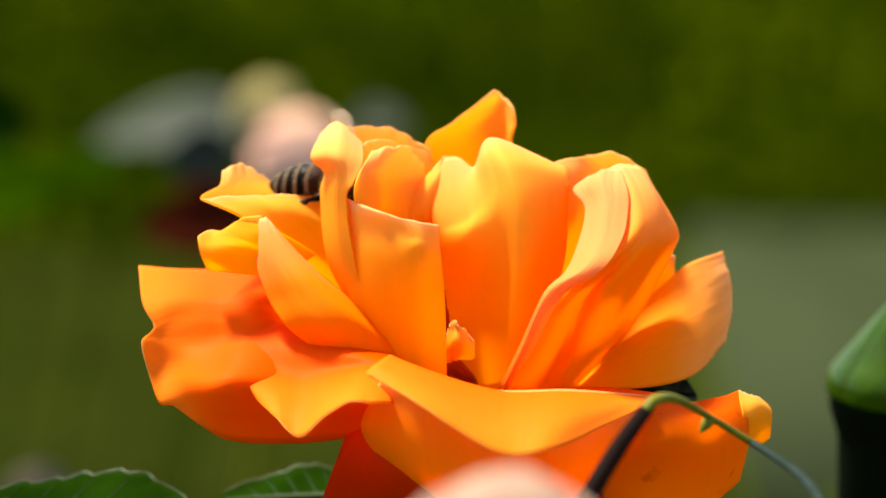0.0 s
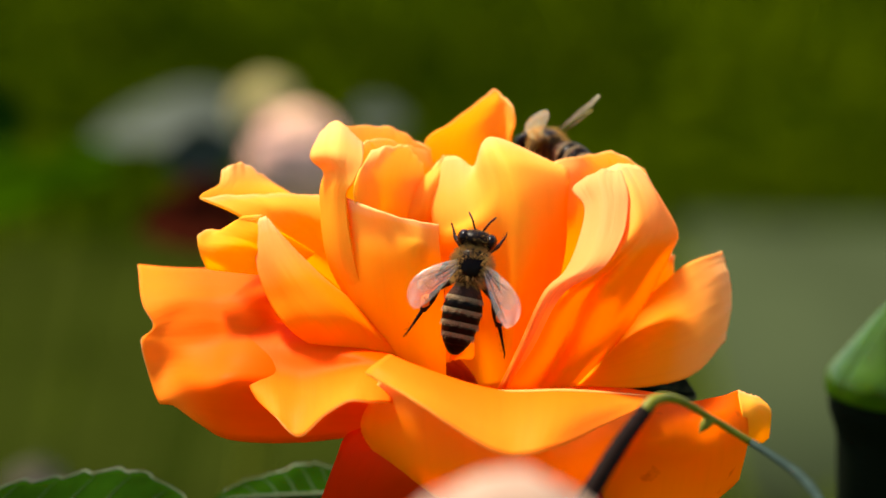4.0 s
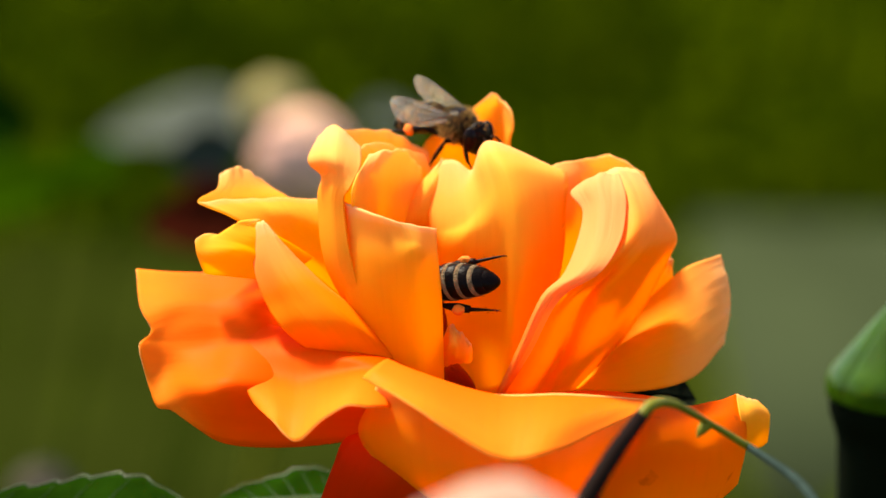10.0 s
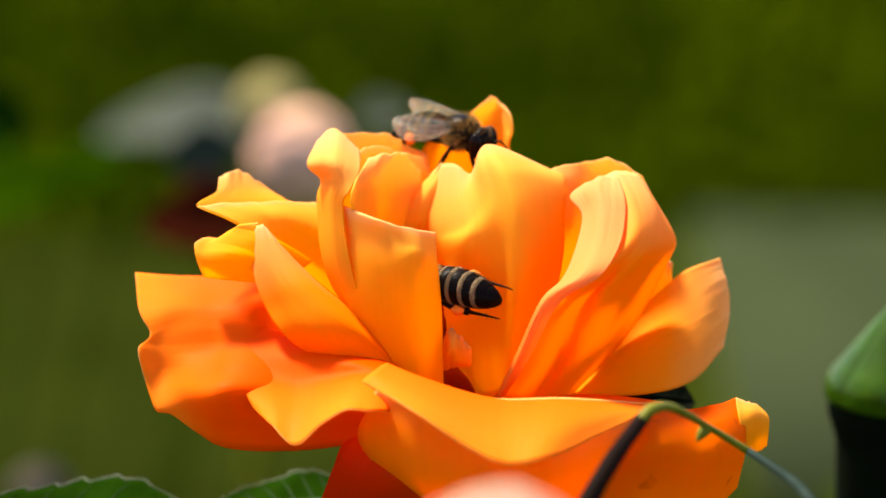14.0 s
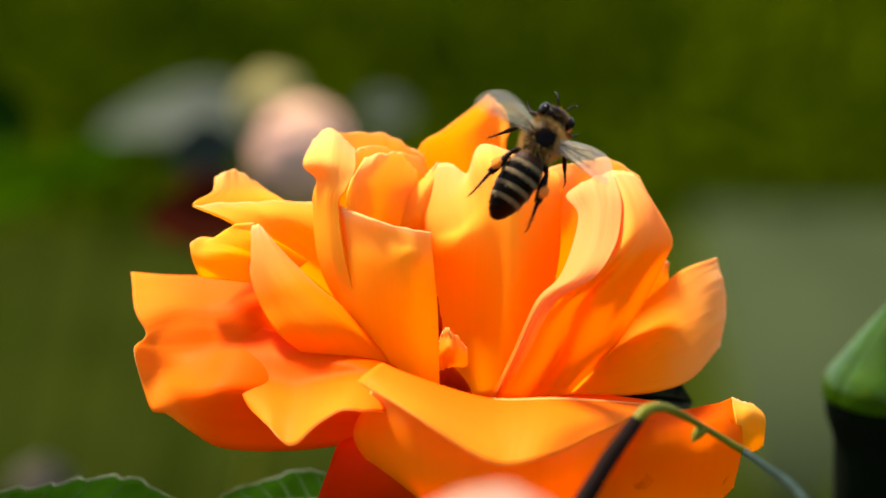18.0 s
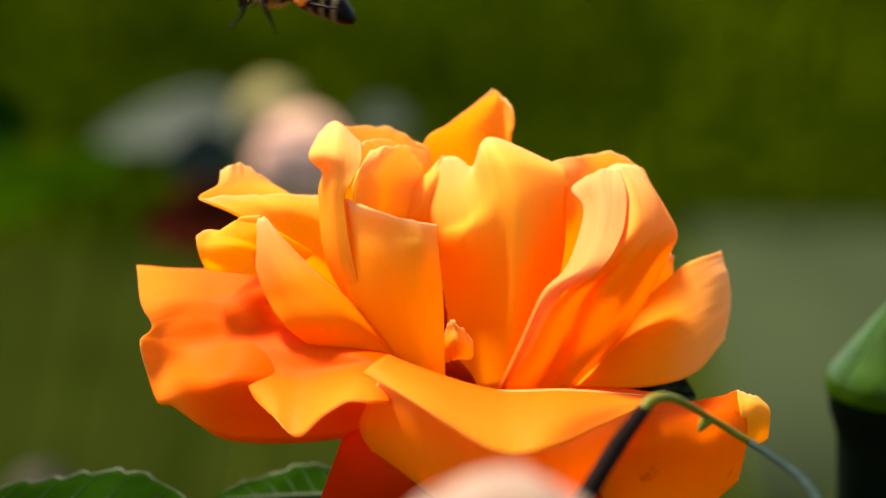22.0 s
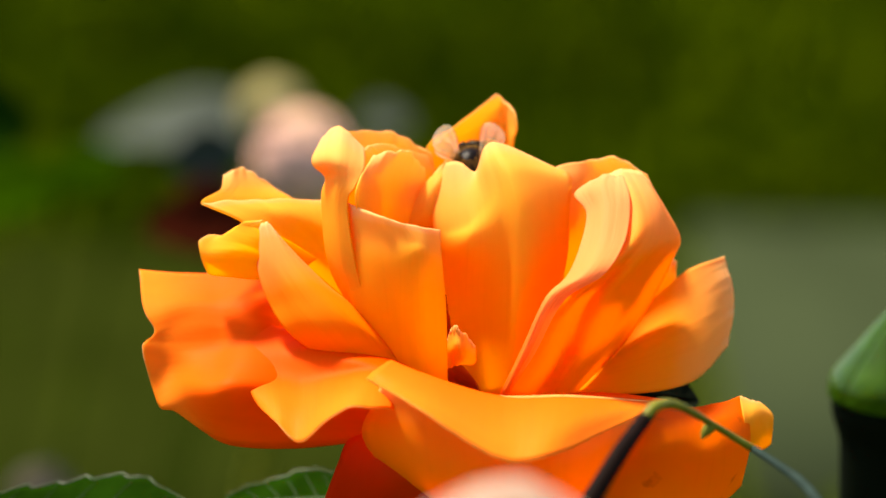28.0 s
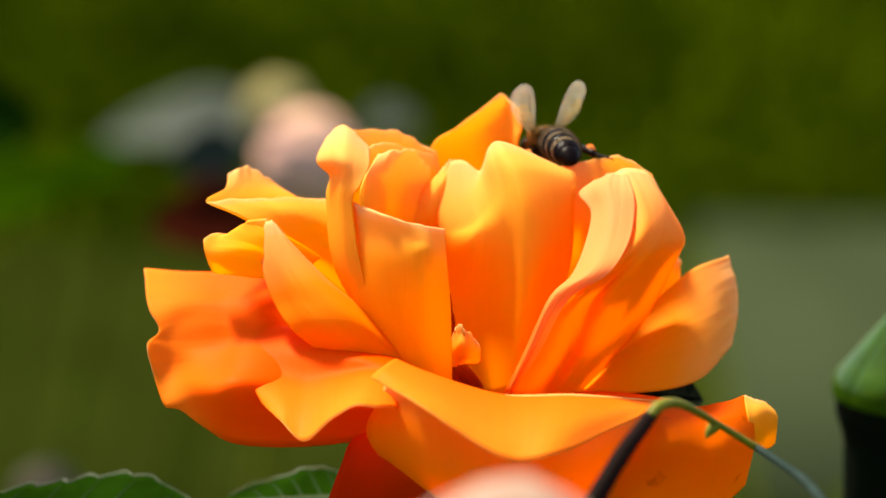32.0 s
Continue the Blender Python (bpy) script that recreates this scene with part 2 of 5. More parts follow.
M_TENDRIL = shader("withered_tip", (0.026, 0.042, 0.036), rough=0.7, spec=0.0, var=0.2, scale=300)
M_STEM_DARK = shader("brown_stem", (0.009, 0.0035, 0.002), rough=0.7, spec=0.03, var=0.3, scale=300, bump=0.3)
M_BUD = shader("bud_green", (0.026, 0.070, 0.0005), rough=0.3, spec=0.15, var=0.35, scale=200, bump=0.2)
# near-black foliage: the shade it sits in is put into this colour
M_SHADE = shader("foliage_with_shade", (0.003, 0.005, 0.002), rough=0.8, spec=0.02, var=0.3, scale=150)
M_GRASS = shader("lawn", (0.048, 0.072, 0.0012), rough=0.95, spec=0.0, var=0.25, scale=4.0)
M_COVER = shader("ground_cover_leaf", (0.079, 0.109, 0.0013), rough=0.9, spec=0.0, var=0.3, scale=8.0)
# colour of the lawn strip added to fit the camera's view
M_STRIP = shader("strip_grass", (0.0155, 0.0215, 0.0025), rough=0.95, spec=0.0, var=0.2, scale=6.0)
M_PATH = shader("path_gravel", (0.030, 0.040, 0.018), rough=0.95, spec=0.0, var=0.2, scale=6.0)
M_BEE_BLACK = shader("bee_black", (0.0045, 0.002, 0.0014), rough=0.34, spec=0.05, var=0.3, scale=1200, bump=0.15, bump_scale=4000)
M_BEE_BROWN = shader("bee_brown", (0.045, 0.014, 0.005), rough=0.5, spec=0.1, var=0.3, scale=1200, bump=0.4, bump_scale=4000)
M_BEE_BAND = shader("bee_hair_band", (0.21, 0.135, 0.058), rough=0.8, var=0.2, scale=1500, bump=0.5, bump_scale=5000)
M_BEE_FUR = shader("bee_fur", (0.46, 0.26, 0.075), rough=0.9, spec=0.05, var=0.3, scale=900, translucent=0.35)
M_EYE = shader("bee_eye", (0.006, 0.003, 0.003), rough=0.25, spec=0.08, var=0.1, scale=3000)
M_LEG = shader("bee_leg", (0.011, 0.0035, 0.002), rough=0.45, spec=0.06, var=0.3, scale=1500)
M_POLLEN = shader("pollen", (0.88, 0.20, 0.008), rough=0.9, var=0.15, scale=1500, bump=0.6, bump_scale=5000)


def wing_shader():
    """Clear amber membrane: mostly seen through, with a sheen."""
    m = bpy.data.materials.new("bee_wing")
    m.use_nodes = True
    n, l = m.node_tree.nodes, m.node_tree.links
    b = n["Principled BSDF"]
    b.inputs["Base Color"].default_value = (0.9, 0.88, 0.84, 1)
    b.inputs["Roughness"].default_value = 0.26
    b.inputs["Specular IOR Level"].default_value = 1.0
    clear, mix = n.new("ShaderNodeBsdfTransparent"), n.new("ShaderNodeMixShader")
    clear.inputs["Color"].default_value = (0.96, 0.90, 0.70, 1)
    co, noise_ = n.new("ShaderNodeTexCoord"), n.new("ShaderNodeTexNoise")
    noise_.inputs["Scale"].default_value = 350
    l.new(co.outputs["Object"], noise_.inputs["Vector"])
    scale = n.new("ShaderNodeMath")
    scale.operation, scale.inputs[1].default_value, scale.inputs[2].default_value = "MULTIPLY_ADD", 0.28, 0.05
    l.new(noise_.outputs["Fac"], scale.inputs[0]), l.new(scale.outputs[0], mix.inputs["Fac"])
    milky, lit = n.new("ShaderNodeBsdfTranslucent"), n.new("ShaderNodeMixShader")
    milky.inputs["Color"].default_value = (0.95, 0.93, 0.88, 1)
    lit.inputs["Fac"].default_value = 0.25
    l.new(b.outputs[0], lit.inputs[1]), l.new(milky.outputs[0], lit.inputs[2])
    l.new(clear.outputs[0], mix.inputs[1]), l.new(lit.outputs[0], mix.inputs[2])
    l.new(mix.outputs[0], n["Material Output"].inputs["Surface"])
    return m


M_WING = wing_shader()
M_VEIN = shader("wing_vein", (0.09, 0.045, 0.015), rough=0.5, var=0.2, scale=1500)


# ---- tools ----
MM = 0.001


def part(name, bm, material, parent, label=""):
    """One mesh object from a bmesh, under a thing or a part."""
    me = bpy.data.meshes.new(name)
    bm.normal_update()
    bm.to_mesh(me)
    bm.free()
    for mat in (material if isinstance(material, (list, tuple)) else (material,)):
        me.materials.append(mat)
    for p in me.polygons:
        p.use_smooth = True
    ob = new(name, me)
    ob.parent = parent
    return tagged(ob, label)


def empty(name, at, label, category, group="", kind=""):
    ob = new(name)
    ob.empty_display_size = 0.01
    ob.location = at
    return tagged(ob, label, category, group, kind)


def spline(pts, s):
    """A smooth curve through a few points, s from 0 to 1 (Catmull-Rom, ends carried on)."""
    k = len(pts) - 1
    f = min(max(s, 0), 1) * k
    i = min(int(f), k - 1)
    f -= i
    p1, p2 = pts[i], pts[i + 1]
    p0 = pts[i - 1] if i else p1 * 2 - p2
    p3 = pts[i + 2] if i + 2 <= k else p2 * 2 - p1
    return 0.5 * ((2 * p1) + (p2 - p0) * f + (2 * p0 - 5 * p1 + 4 * p2 - p3) * f * f + (3 * p1 - p0 - 3 * p2 + p3) * f ** 3)


def sheet(surface, nu, nv, thick, tex=lambda u, v: (u, v)):
    """A thin two-skinned sheet from surface(u, v): skin 0 inside, skin 1 outside, closed round its edge."""
    bm = bmesh.new()
    layer = bm.loops.layers.uv.new("UVMap")
    grid = [[surface(i / nu, j / nv) for i in range(nu + 1)] for j in range(nv + 1)]
    normals = []
    for j in range(nv + 1):
        row = []
        for i in range(nu + 1):
            a = grid[j][min(i + 1, nu)] - grid[j][max(i - 1, 0)]
            b = grid[min(j + 1, nv)][i] - grid[max(j - 1, 0)][i]
            row.append(a.cross(b).normalized() if a.cross(b).length > 1e-14 else Vector((0, 0, 1)))
        normals.append(row)
    skins = []
    for side in (0.5, -0.5):
        skins.append([[bm.verts.new(grid[j][i] + normals[j][i] * thick * side) for i in range(nu + 1)] for j in range(nv + 1)])

    def face(vs, uvs, mat):
        f = bm.faces.new(vs)
        f.material_index = mat
        for lp, c in zip(f.loops, uvs):
            lp[layer].uv = c

    for j in range(nv):
        for i in range(nu):
            q = [(i, j), (i + 1, j), (i + 1, j + 1), (i, j + 1)]
            uvs = [tex(a / nu, b / nv) for a, b in q]
            face([skins[0][b][a] for a, b in q], uvs, 0)
            face([skins[1][b][a] for a, b in reversed(q)], uvs[::-1], 1)
    ring = [(i, 0) for i in range(nu)] + [(nu, j) for j in range(nv)] + [(i, nv) for i in range(nu, 0, -1)] + [(0, j) for j in range(nv, 0, -1)]
    for (a, b), (c, d) in zip(ring, ring[1:] + ring[:1]):
        uvs = [tex(a / nu, b / nv), tex(c / nu, d / nv)]
        face([skins[0][b][a], skins[1][b][a], skins[1][d][c], skins[0][d][c]], [uvs[0], uvs[0], uvs[1], uvs[1]], 0)
    return bm


def tube(bm, pts, radii, sides=10, steps=24, cap=True):
    """A tapered tube along a smooth curve through a few points."""
    rows = []
    curve = [Vector(p) for p in pts]
    rad = [Vector((r, 0, 0)) for r in radii]
    for k in range(steps + 1):
        s = k / steps
        c = spline(curve, s)
        d = (spline(curve, min(s + 0.01, 1)) - spline(curve, max(s - 0.01, 0))).normalized()
        x = d.cross(Vector((0.13, 0.9, 0.31))).normalized()
        y = d.cross(x)
        r = spline(rad, s).x
        rows.append([bm.verts.new(c + (x * math.cos(a) + y * math.sin(a)) * r) for a in (2 * math.pi * i / sides for i in range(sides))])
    for a, b in zip(rows, rows[1:]):
        for i in range(sides):
            bm.faces.new((a[i], a[(i + 1) % sides], b[(i + 1) % sides], b[i]))
    if cap:
        bm.faces.new(rows[0][::-1]), bm.faces.new(rows[-1])
    return bm


def lathe(bm, profile, sides=20, squash=1.0, axis="x", steps=0):
    """A body of revolution about x from (x, radius) pairs, its height scaled by squash."""
    if steps:
        c = [Vector((a, b, 0)) for a, b in profile]
        profile = [tuple(spline(c, k / steps))[:2] for k in range(steps + 1)]
    rows = []
    for x, r in profile:
        ring = []
        for i in range(sides):
            a = 2 * math.pi * i / sides
            p = (x, r * math.cos(a), r * math.sin(a) * squash)
            ring.append(bm.verts.new(p if axis == "x" else (p[1], p[2], p[0])))
        rows.append(ring)
    for a, b in zip(rows, rows[1:]):
        for i in range(sides):
            bm.faces.new((a[i], b[i], b[(i + 1) % sides], a[(i + 1) % sides]))
    bm.faces.new(rows[0]), bm.faces.new(rows[-1][::-1])
    bmesh.ops.recalc_face_normals(bm, faces=bm.faces)
    return bm


def ellipsoid(bm, centre, radii, seg=16, rings=10, lump=0.0):
    geo = bmesh.ops.create_uvsphere(bm, u_segments=seg, v_segments=rings, radius=1.0)
    for v in geo["verts"]:
        k = 1 + lump * noise.noise(v.co * 3.1 + Vector(centre) * 900)
        v.co = Vector((v.co.x * radii[0], v.co.y * radii[1], v.co.z * radii[2])) * k + Vector(centre)
    return bm


# ---- ground and distance ----
def ground_sheet():
    bm = bmesh.new()
    n = 60
    xs = [-600 * (1 - i / (n / 2)) ** 3 if i <= n / 2 else 600 * (i / (n / 2) - 1) ** 3 for i in range(n + 1)]
    grid = [[bm.verts.new((x, y + 3, 0.02 * noise.noise(Vector((x * 0.4, y * 0.4, 0))) if abs(x) < 20 and abs(y) < 20 else 0)) for x in xs] for y in xs]
    for a, b in zip(grid, grid[1:]):
        for i in range(n):
            bm.faces.new((a[i], a[i + 1], b[i + 1], b[i]))
    return tagged(part("ground", bm, M_GRASS, None), "olive green garden lawn under the rose bush", "lawn", kind="structure")


def garden_path():
    bm = bmesh.new()
    n = 60
    top, low = [], []
    for k in range(n + 1):
        s = k / n
        x = 0.26 + s * 8.0
        wob = 0.03 * math.sin(5 * s) + 0.02 * noise.noise(Vector((s * 9, 0, 0)))
        for y, row in ((3.0 + wob, low), (3.92 - wob, top)):
            row.append((bm.verts.new((x, y, 0.05)), bm.verts.new((x, y, -0.05))))
    for k in range(n):
        bm.faces.new((low[k][0], low[k + 1][0], top[k + 1][0], top[k][0]))
        bm.faces.new((low[k][1], low[k + 1][1], low[k + 1][0], low[k][0]))
        bm.faces.new((top[k][0], top[k + 1][0], top[k + 1][1], top[k][1]))
    bm.faces.new((low[0][0], top[0][0], top[0][1], low[0][1]))
    bm.faces.new((low[n][1], top[n][1], top[n][0], low[n][0]))
    return tagged(part("path", bm, M_PATH, None), "pale grey gravel path crossing the lawn", "path", kind="structure")


def flat_strip():
    """A flat strip of lawn that meets the path, placed to fit the camera's view, with an uneven edge."""
    bm = bmesh.new()
    n = 60
    rows = []
    for k in range(n + 1):
        x = 0.235 - 5.0 * k / n
        wob = 0.10 * noise.noise(Vector((k * 0.3, 4, 0)))
        rows.append([bm.verts.new(p) for p in ((x, 2.5, 0.045), (x, 3.85 + wob, 0.045), (x, 3.85 + wob, -0.05), (x, 2.5, -0.05))])
    for a, b in zip(rows, rows[1:]):
        for i in range(3):
            bm.faces.new((a[i + 1], b[i + 1], b[i], a[i]))
        bm.faces.new((a[0], b[0], b[3], a[3]))
    bmesh.ops.recalc_face_normals(bm, faces=bm.faces)
    return tagged(part("lawn", bm, M_STRIP, None), "flat green strip of lawn placed to fit the camera's view", "lawn", kind="structure")


def ground_cover(count=120000):
    """Low leafy plants over the lawn: countless small blades standing at all angles."""
    rnd = random.Random(11)
    verts, faces = [], []
    while len(faces) < count:
        far = 9.5 * rnd.random() ** 0.6
        way = rnd.uniform(0, 6.283)
        x, y = far * 0.45 * math.cos(way), 3.5 + far * 0.85 * math.sin(way)
        if math.hypot(x, y + 0.47) < 0.35:
            continue
        if x > 0.22 + 0.08 * noise.noise(Vector((y * 3, 1, 1))) and 2.9 < y < 3.95 + 0.1 * noise.noise(Vector((x * 3, 2, 1))):
            continue
        if x < 0.25 and 2.5 < y < 3.8 + 0.25 * rnd.random() and rnd.random() < 0.93:
            continue
        h = rnd.uniform(0.02, 0.06) * (1 + 0.6 * noise.noise(Vector((x * 1.5, y * 1.5, 5))))
        a, w = rnd.uniform(0, 6.283), rnd.uniform(0.008, 0.02)
        dx, dy = math.cos(a), math.sin(a)
        lean = rnd.uniform(0.2, 0.9) * h
        i = len(verts)
        verts += [(x - dy * w * 0.4, y + dx * w * 0.4, -0.02), (x + dy * w * 0.4, y - dx * w * 0.4, -0.02),
                  (x + dx * lean * 0.5 + dy * w, y + dy * lean * 0.5 - dx * w, h * 0.7), (x + dx * lean, y + dy * lean, h),
                  (x + dx * lean * 0.5 - dy * w, y + dy * lean * 0.5 + dx * w, h * 0.7)]
        faces.append((i, i + 1, i + 2, i + 3, i + 4))
    me = bpy.data.meshes.new("ground_cover")
    me.from_pydata(verts, [], faces)
    me.materials.append(M_COVER)
    return tagged(new("ground_cover", me), "dark green leafy ground cover over the lawn", "ground cover", kind="stuff")


ground_sheet()
garden_path()
flat_strip()
ground_cover()


# ---- the orange rose ----
ROSE = Vector((0.003, 0.0, 0.966))
CENTRE = Vector((0, 0, 1.0))
rose = empty("rose", ROSE, "fully open orange rose with ruffled petals on its stem", "rose")
petal_count = [0]


TONES = {"cream": (M_CREAM, M_CREAM), "lip": (M_LIP, M_ORANGE_BACK), "heart": (M_HOLLOW_SHADE, M_HOLLOW_SHADE), "plain": (M_INNER, M_OUTER), "orange": (M_ORANGE, M_ORANGE_BACK), "yellow": (M_YELLOW, M_INNER), "peach": (M_PEACH, M_PEACH), "deep": (M_DEEP, M_DEEP), "red": (M_RED_SHADE, M_RED_SHADE), "rear": (M_REAR, M_REAR), "gold": (M_GOLD, M_GOLD), "side": (M_SIDE, M_SIDE), "scallop": (M_SCALLOP, M_ORANGE_BACK)}


def petal(name, label, rows, tone="plain", crease=0.07, wave=0.3, fine=34, pleats=None):
    """A petal swept through a few cross curves (mm from the bloom's middle), claw to rim, with a slightly uneven rim."""
    petal_count[0] += 1
    seed = petal_count[0] * 7.3
    cage = [[(Vector(p) * MM + CENTRE - ROSE) for p in row] for row in rows]

    def surface(u, v):
        p = spline([spline(row, u) for row in cage], v)
        edge = max(0.0, v - 0.7) * 3.3
        ripple = noise.noise(Vector((u * 9, seed, 0))) * 0.4 * edge + noise.noise(Vector((u * 3.5, v * 3.5, seed))) * wave * math.sin(math.pi * u)
        ripple += noise.noise(Vector((u * 17, v * 5, seed + 2))) * 0.06
        ripple += noise.noise(Vector((u * 42, v * 6, seed + 4))) * crease * edge
        if pleats:
            many, deep, start = pleats
            ripple += deep * max(0.0, v - start) * math.sin(many * 6.283 * v + 2.5 * noise.noise(Vector((u * 2, v * 2, seed)))) * u
        w = (noise.noise(Vector((u * 24, seed, 3))) * 0.09 + noise.noise(Vector((u * 7, seed, 8))) * 0.5) * edge * min(1, crease / 0.07)
        return p + Vector((0.2 * w, -ripple, w * 0.7)) * MM

    return part(name, sheet(surface, fine, fine, 0.24 * MM), TONES[tone], rose, label)


petal("front_petal", "wide front petal with a rolled rim, sunlight put into its pale colour",
      [[(2.3, -6, -31.7), (4.9, -8, -31.8), (7.5, -8, -31.8), (10.7, -8, -31.4), (14, -6, -31.4)],
       [(-8.3, -20, -17), (-0.9, -26, -20.2), (6.5, -28, -21), (13.9, -27, -20.5), (20.3, -20, -18.1)],
       [(-7.5, -22, -11), (-2.4, -25, -9.5), (5.9, -27, -10.5), (13.9, -26, -10.6), (22.8, -19, -12.7)],
       [(-5.6, -23, -6.4), (-2.4, -26, -6.8), (5.9, -27, -9.3), (13.8, -26, -9.6), (22.9, -19, -12.1)],
       [(-7.2, -28, -5.8), (-1.4, -32, -7.5), (5.8, -34, -10.3), (13.7, -33, -10.1), (22.9, -20.5, -11.8)],
       [(-8.3, -29, -6.5), (-2, -37, -8), (5.8, -40, -12.1), (12.1, -39, -11.8), (22.9, -22, -11.8)]], tone="lip", wave=0.5)
petal("lower_petal", "outer petal hanging below the bloom, shade put into its red",
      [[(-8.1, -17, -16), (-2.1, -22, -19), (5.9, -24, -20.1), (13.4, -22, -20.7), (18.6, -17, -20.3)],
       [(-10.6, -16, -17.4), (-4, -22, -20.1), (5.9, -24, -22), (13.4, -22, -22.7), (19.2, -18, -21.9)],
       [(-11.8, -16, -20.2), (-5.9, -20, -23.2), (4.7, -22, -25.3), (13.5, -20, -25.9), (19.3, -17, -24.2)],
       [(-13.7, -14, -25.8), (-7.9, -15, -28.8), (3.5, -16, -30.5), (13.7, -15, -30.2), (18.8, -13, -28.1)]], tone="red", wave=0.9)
petal("lower_petal", "deep orange hanging petal with a folded corner",
      [[(16.7, -17, -14.7), (22.2, -18, -12.9), (27.8, -14, -14.1), (30.7, -13, -14), (33, -12, -13.4)],
       [(16.6, -20, -16.8), (22, -23, -14.9), (27.8, -20, -15), (31, -18, -14.8), (33.8, -15, -15.3)],
       [(16.6, -20, -20.7), (22.1, -23, -19.1), (27.7, -22, -18.4), (31.2, -20, -18.4), (33.9, -16, -18.1)],
       [(16.2, -16, -26.5), (21.7, -18, -25.9), (26.8, -18, -25.6), (30.5, -17, -24.6), (33.1, -15, -22.9)]], tone="deep", wave=0.9)
petal("left_petal", "broad spreading petal with a wavy outer edge",
      [[(-5.5, 6, -10.2), (-5.5, 3, -10.7), (-5.4, 0, -11.3), (-5.7, -3, -11.8), (-6, -6, -13.3), (-6.6, -9, -15.7), (-7.4, -6, -20.1)],
       [(-19.8, 4, -3.9), (-19.6, -3, -5.2), (-19.2, -6, -7.7), (-19.7, -8, -8.6), (-20.5, -13, -10), (-20.9, -16, -12.2), (-15.9, -10, -20)],
       [(-26.7, 7, -4.3), (-26.1, -1.5, -5), (-25.9, -4.5, -7), (-25.9, -6.5, -9.3), (-25.9, -11, -10.8), (-25.6, -16, -12.2), (-23.3, -13, -18.9)],
       [(-31.5, 6, -3.9), (-30.7, -2, -5.1), (-30.3, -4.5, -7.3), (-30.5, -6, -9.6), (-30.2, -7.5, -11.8), (-29.1, -11, -13.9), (-26.9, -12, -17.5)],
       [(-35.1, 5, -3.4), (-34.2, -2.5, -5.2), (-32.7, -5.5, -7.7), (-34, -7, -9.1), (-33.1, -8, -12.5), (-31.8, -10, -15.3), (-30.6, -10.3, -15.2)]], tone="orange", wave=0.3)
petal("left_petal", "spreading petal with a scalloped reflexed rim",
      [[(-20, -5, -6.9), (-17.3, -6.5, -7.3), (-14.1, -8, -7.6), (-10.9, -9, -8.2), (-7.7, -10, -8.9), (-4.2, -11, -10.2)],
       [(-23, -8.5, -9), (-19.4, -10, -8.8), (-15.9, -11.5, -8.6), (-12.4, -12.5, -8.6), (-8.9, -14, -8.8), (-5.6, -15, -9.4)],
       [(-22.2, -12, -10.6), (-19, -13.5, -10.9), (-15.8, -14.5, -11.2), (-12.4, -15, -10.4), (-8.9, -16, -9.6), (-5.7, -18, -9.5)],
       [(-21.4, -16, -11.7), (-18.4, -20, -11.9), (-15.6, -22, -12.4), (-12.5, -22, -11), (-8.8, -22, -9.7), (-5.7, -21, -10.3)],
       [(-20.6, -18, -12.6), (-18.2, -24, -13), (-15.5, -27, -14.1), (-12.2, -27, -11.3), (-8.4, -27, -10.3), (-5.5, -24, -11.5)]], tone="scallop", wave=0.4)
petal("left_petal", "pointed petal leaning out of the bloom",
      [[(-11.7, -10, -10.8), (-8.5, -11, -10.9), (-5.9, -11, -10.6), (-3.3, -10, -10.8)],
       [(-17, -11, -6.6), (-13.1, -12.5, -5.6), (-9.7, -11.5, -5.5), (-5.3, -9, -8.9)],
       [(-19.6, -8, -3.8), (-16.5, -10, -2.3), (-13.4, -9.8, -2.2), (-9.1, -8, -5)],
       [(-21, -5, -0.3), (-19, -6.5, 0.9), (-16.6, -6.3, 0.7), (-13.6, -5, -2.1)],
       [(-21.1, -2, 3.1), (-20.3, -3, 4.4), (-19.5, -3, 3.8), (-18.2, -2, 2)]], tone="orange")
petal("left_petal", "yellow petal with a straight bright rim",
      [[(-11.2, -2, -4.7), (-8.7, 0, -7.9), (-4.1, 0, -11.3)],
       [(-17.3, 0, -0.3), (-13.2, 4, -1.6), (-8.1, 4, -2.9)],
       [(-23, -1, 4), (-18.4, 3, 3.6), (-12, 6, 1.9)],
       [(-27.4, -1, 6.1), (-21, 4, 5.3), (-12.7, 9, 4)]], tone="gold")
petal("left_petal", "pale flap of a petal behind the yellow one",
      [[(-23.5, 3, 3.8), (-21.1, 6, 3.4), (-16.7, 10, 2.4)],
       [(-27.5, 0, 5.9), (-23, 5, 5), (-17.3, 10, 3.7)],
       [(-25.6, 4, 6.5), (-23.1, 8, 6.3), (-19.6, 11, 4.9)],
       [(-25.4, 7, 7.5), (-23.3, 10, 7.6), (-20.9, 11, 6)]], tone="peach")
petal("left_petal", "small side petal with a notched edge",
      [[(-19.5, -5, -2), (-18.1, -4, -1.6), (-16.2, -4, -0.9), (-14.3, -3, 0.2)],
       [(-23.3, -4, -1.8), (-22.9, -5, 1), (-21.3, -4, 1.7), (-18.1, -3, 2.5)],
       [(-26.4, -3, -1.7), (-26.9, -4, 1.1), (-24.8, -3, 2.7), (-22.6, -2, 4)],
       [(-26.8, -3, -1.3), (-27.5, -3, 2.5), (-24.3, -2, 2.5), (-20.3, -2, 4.5)]], tone="gold")
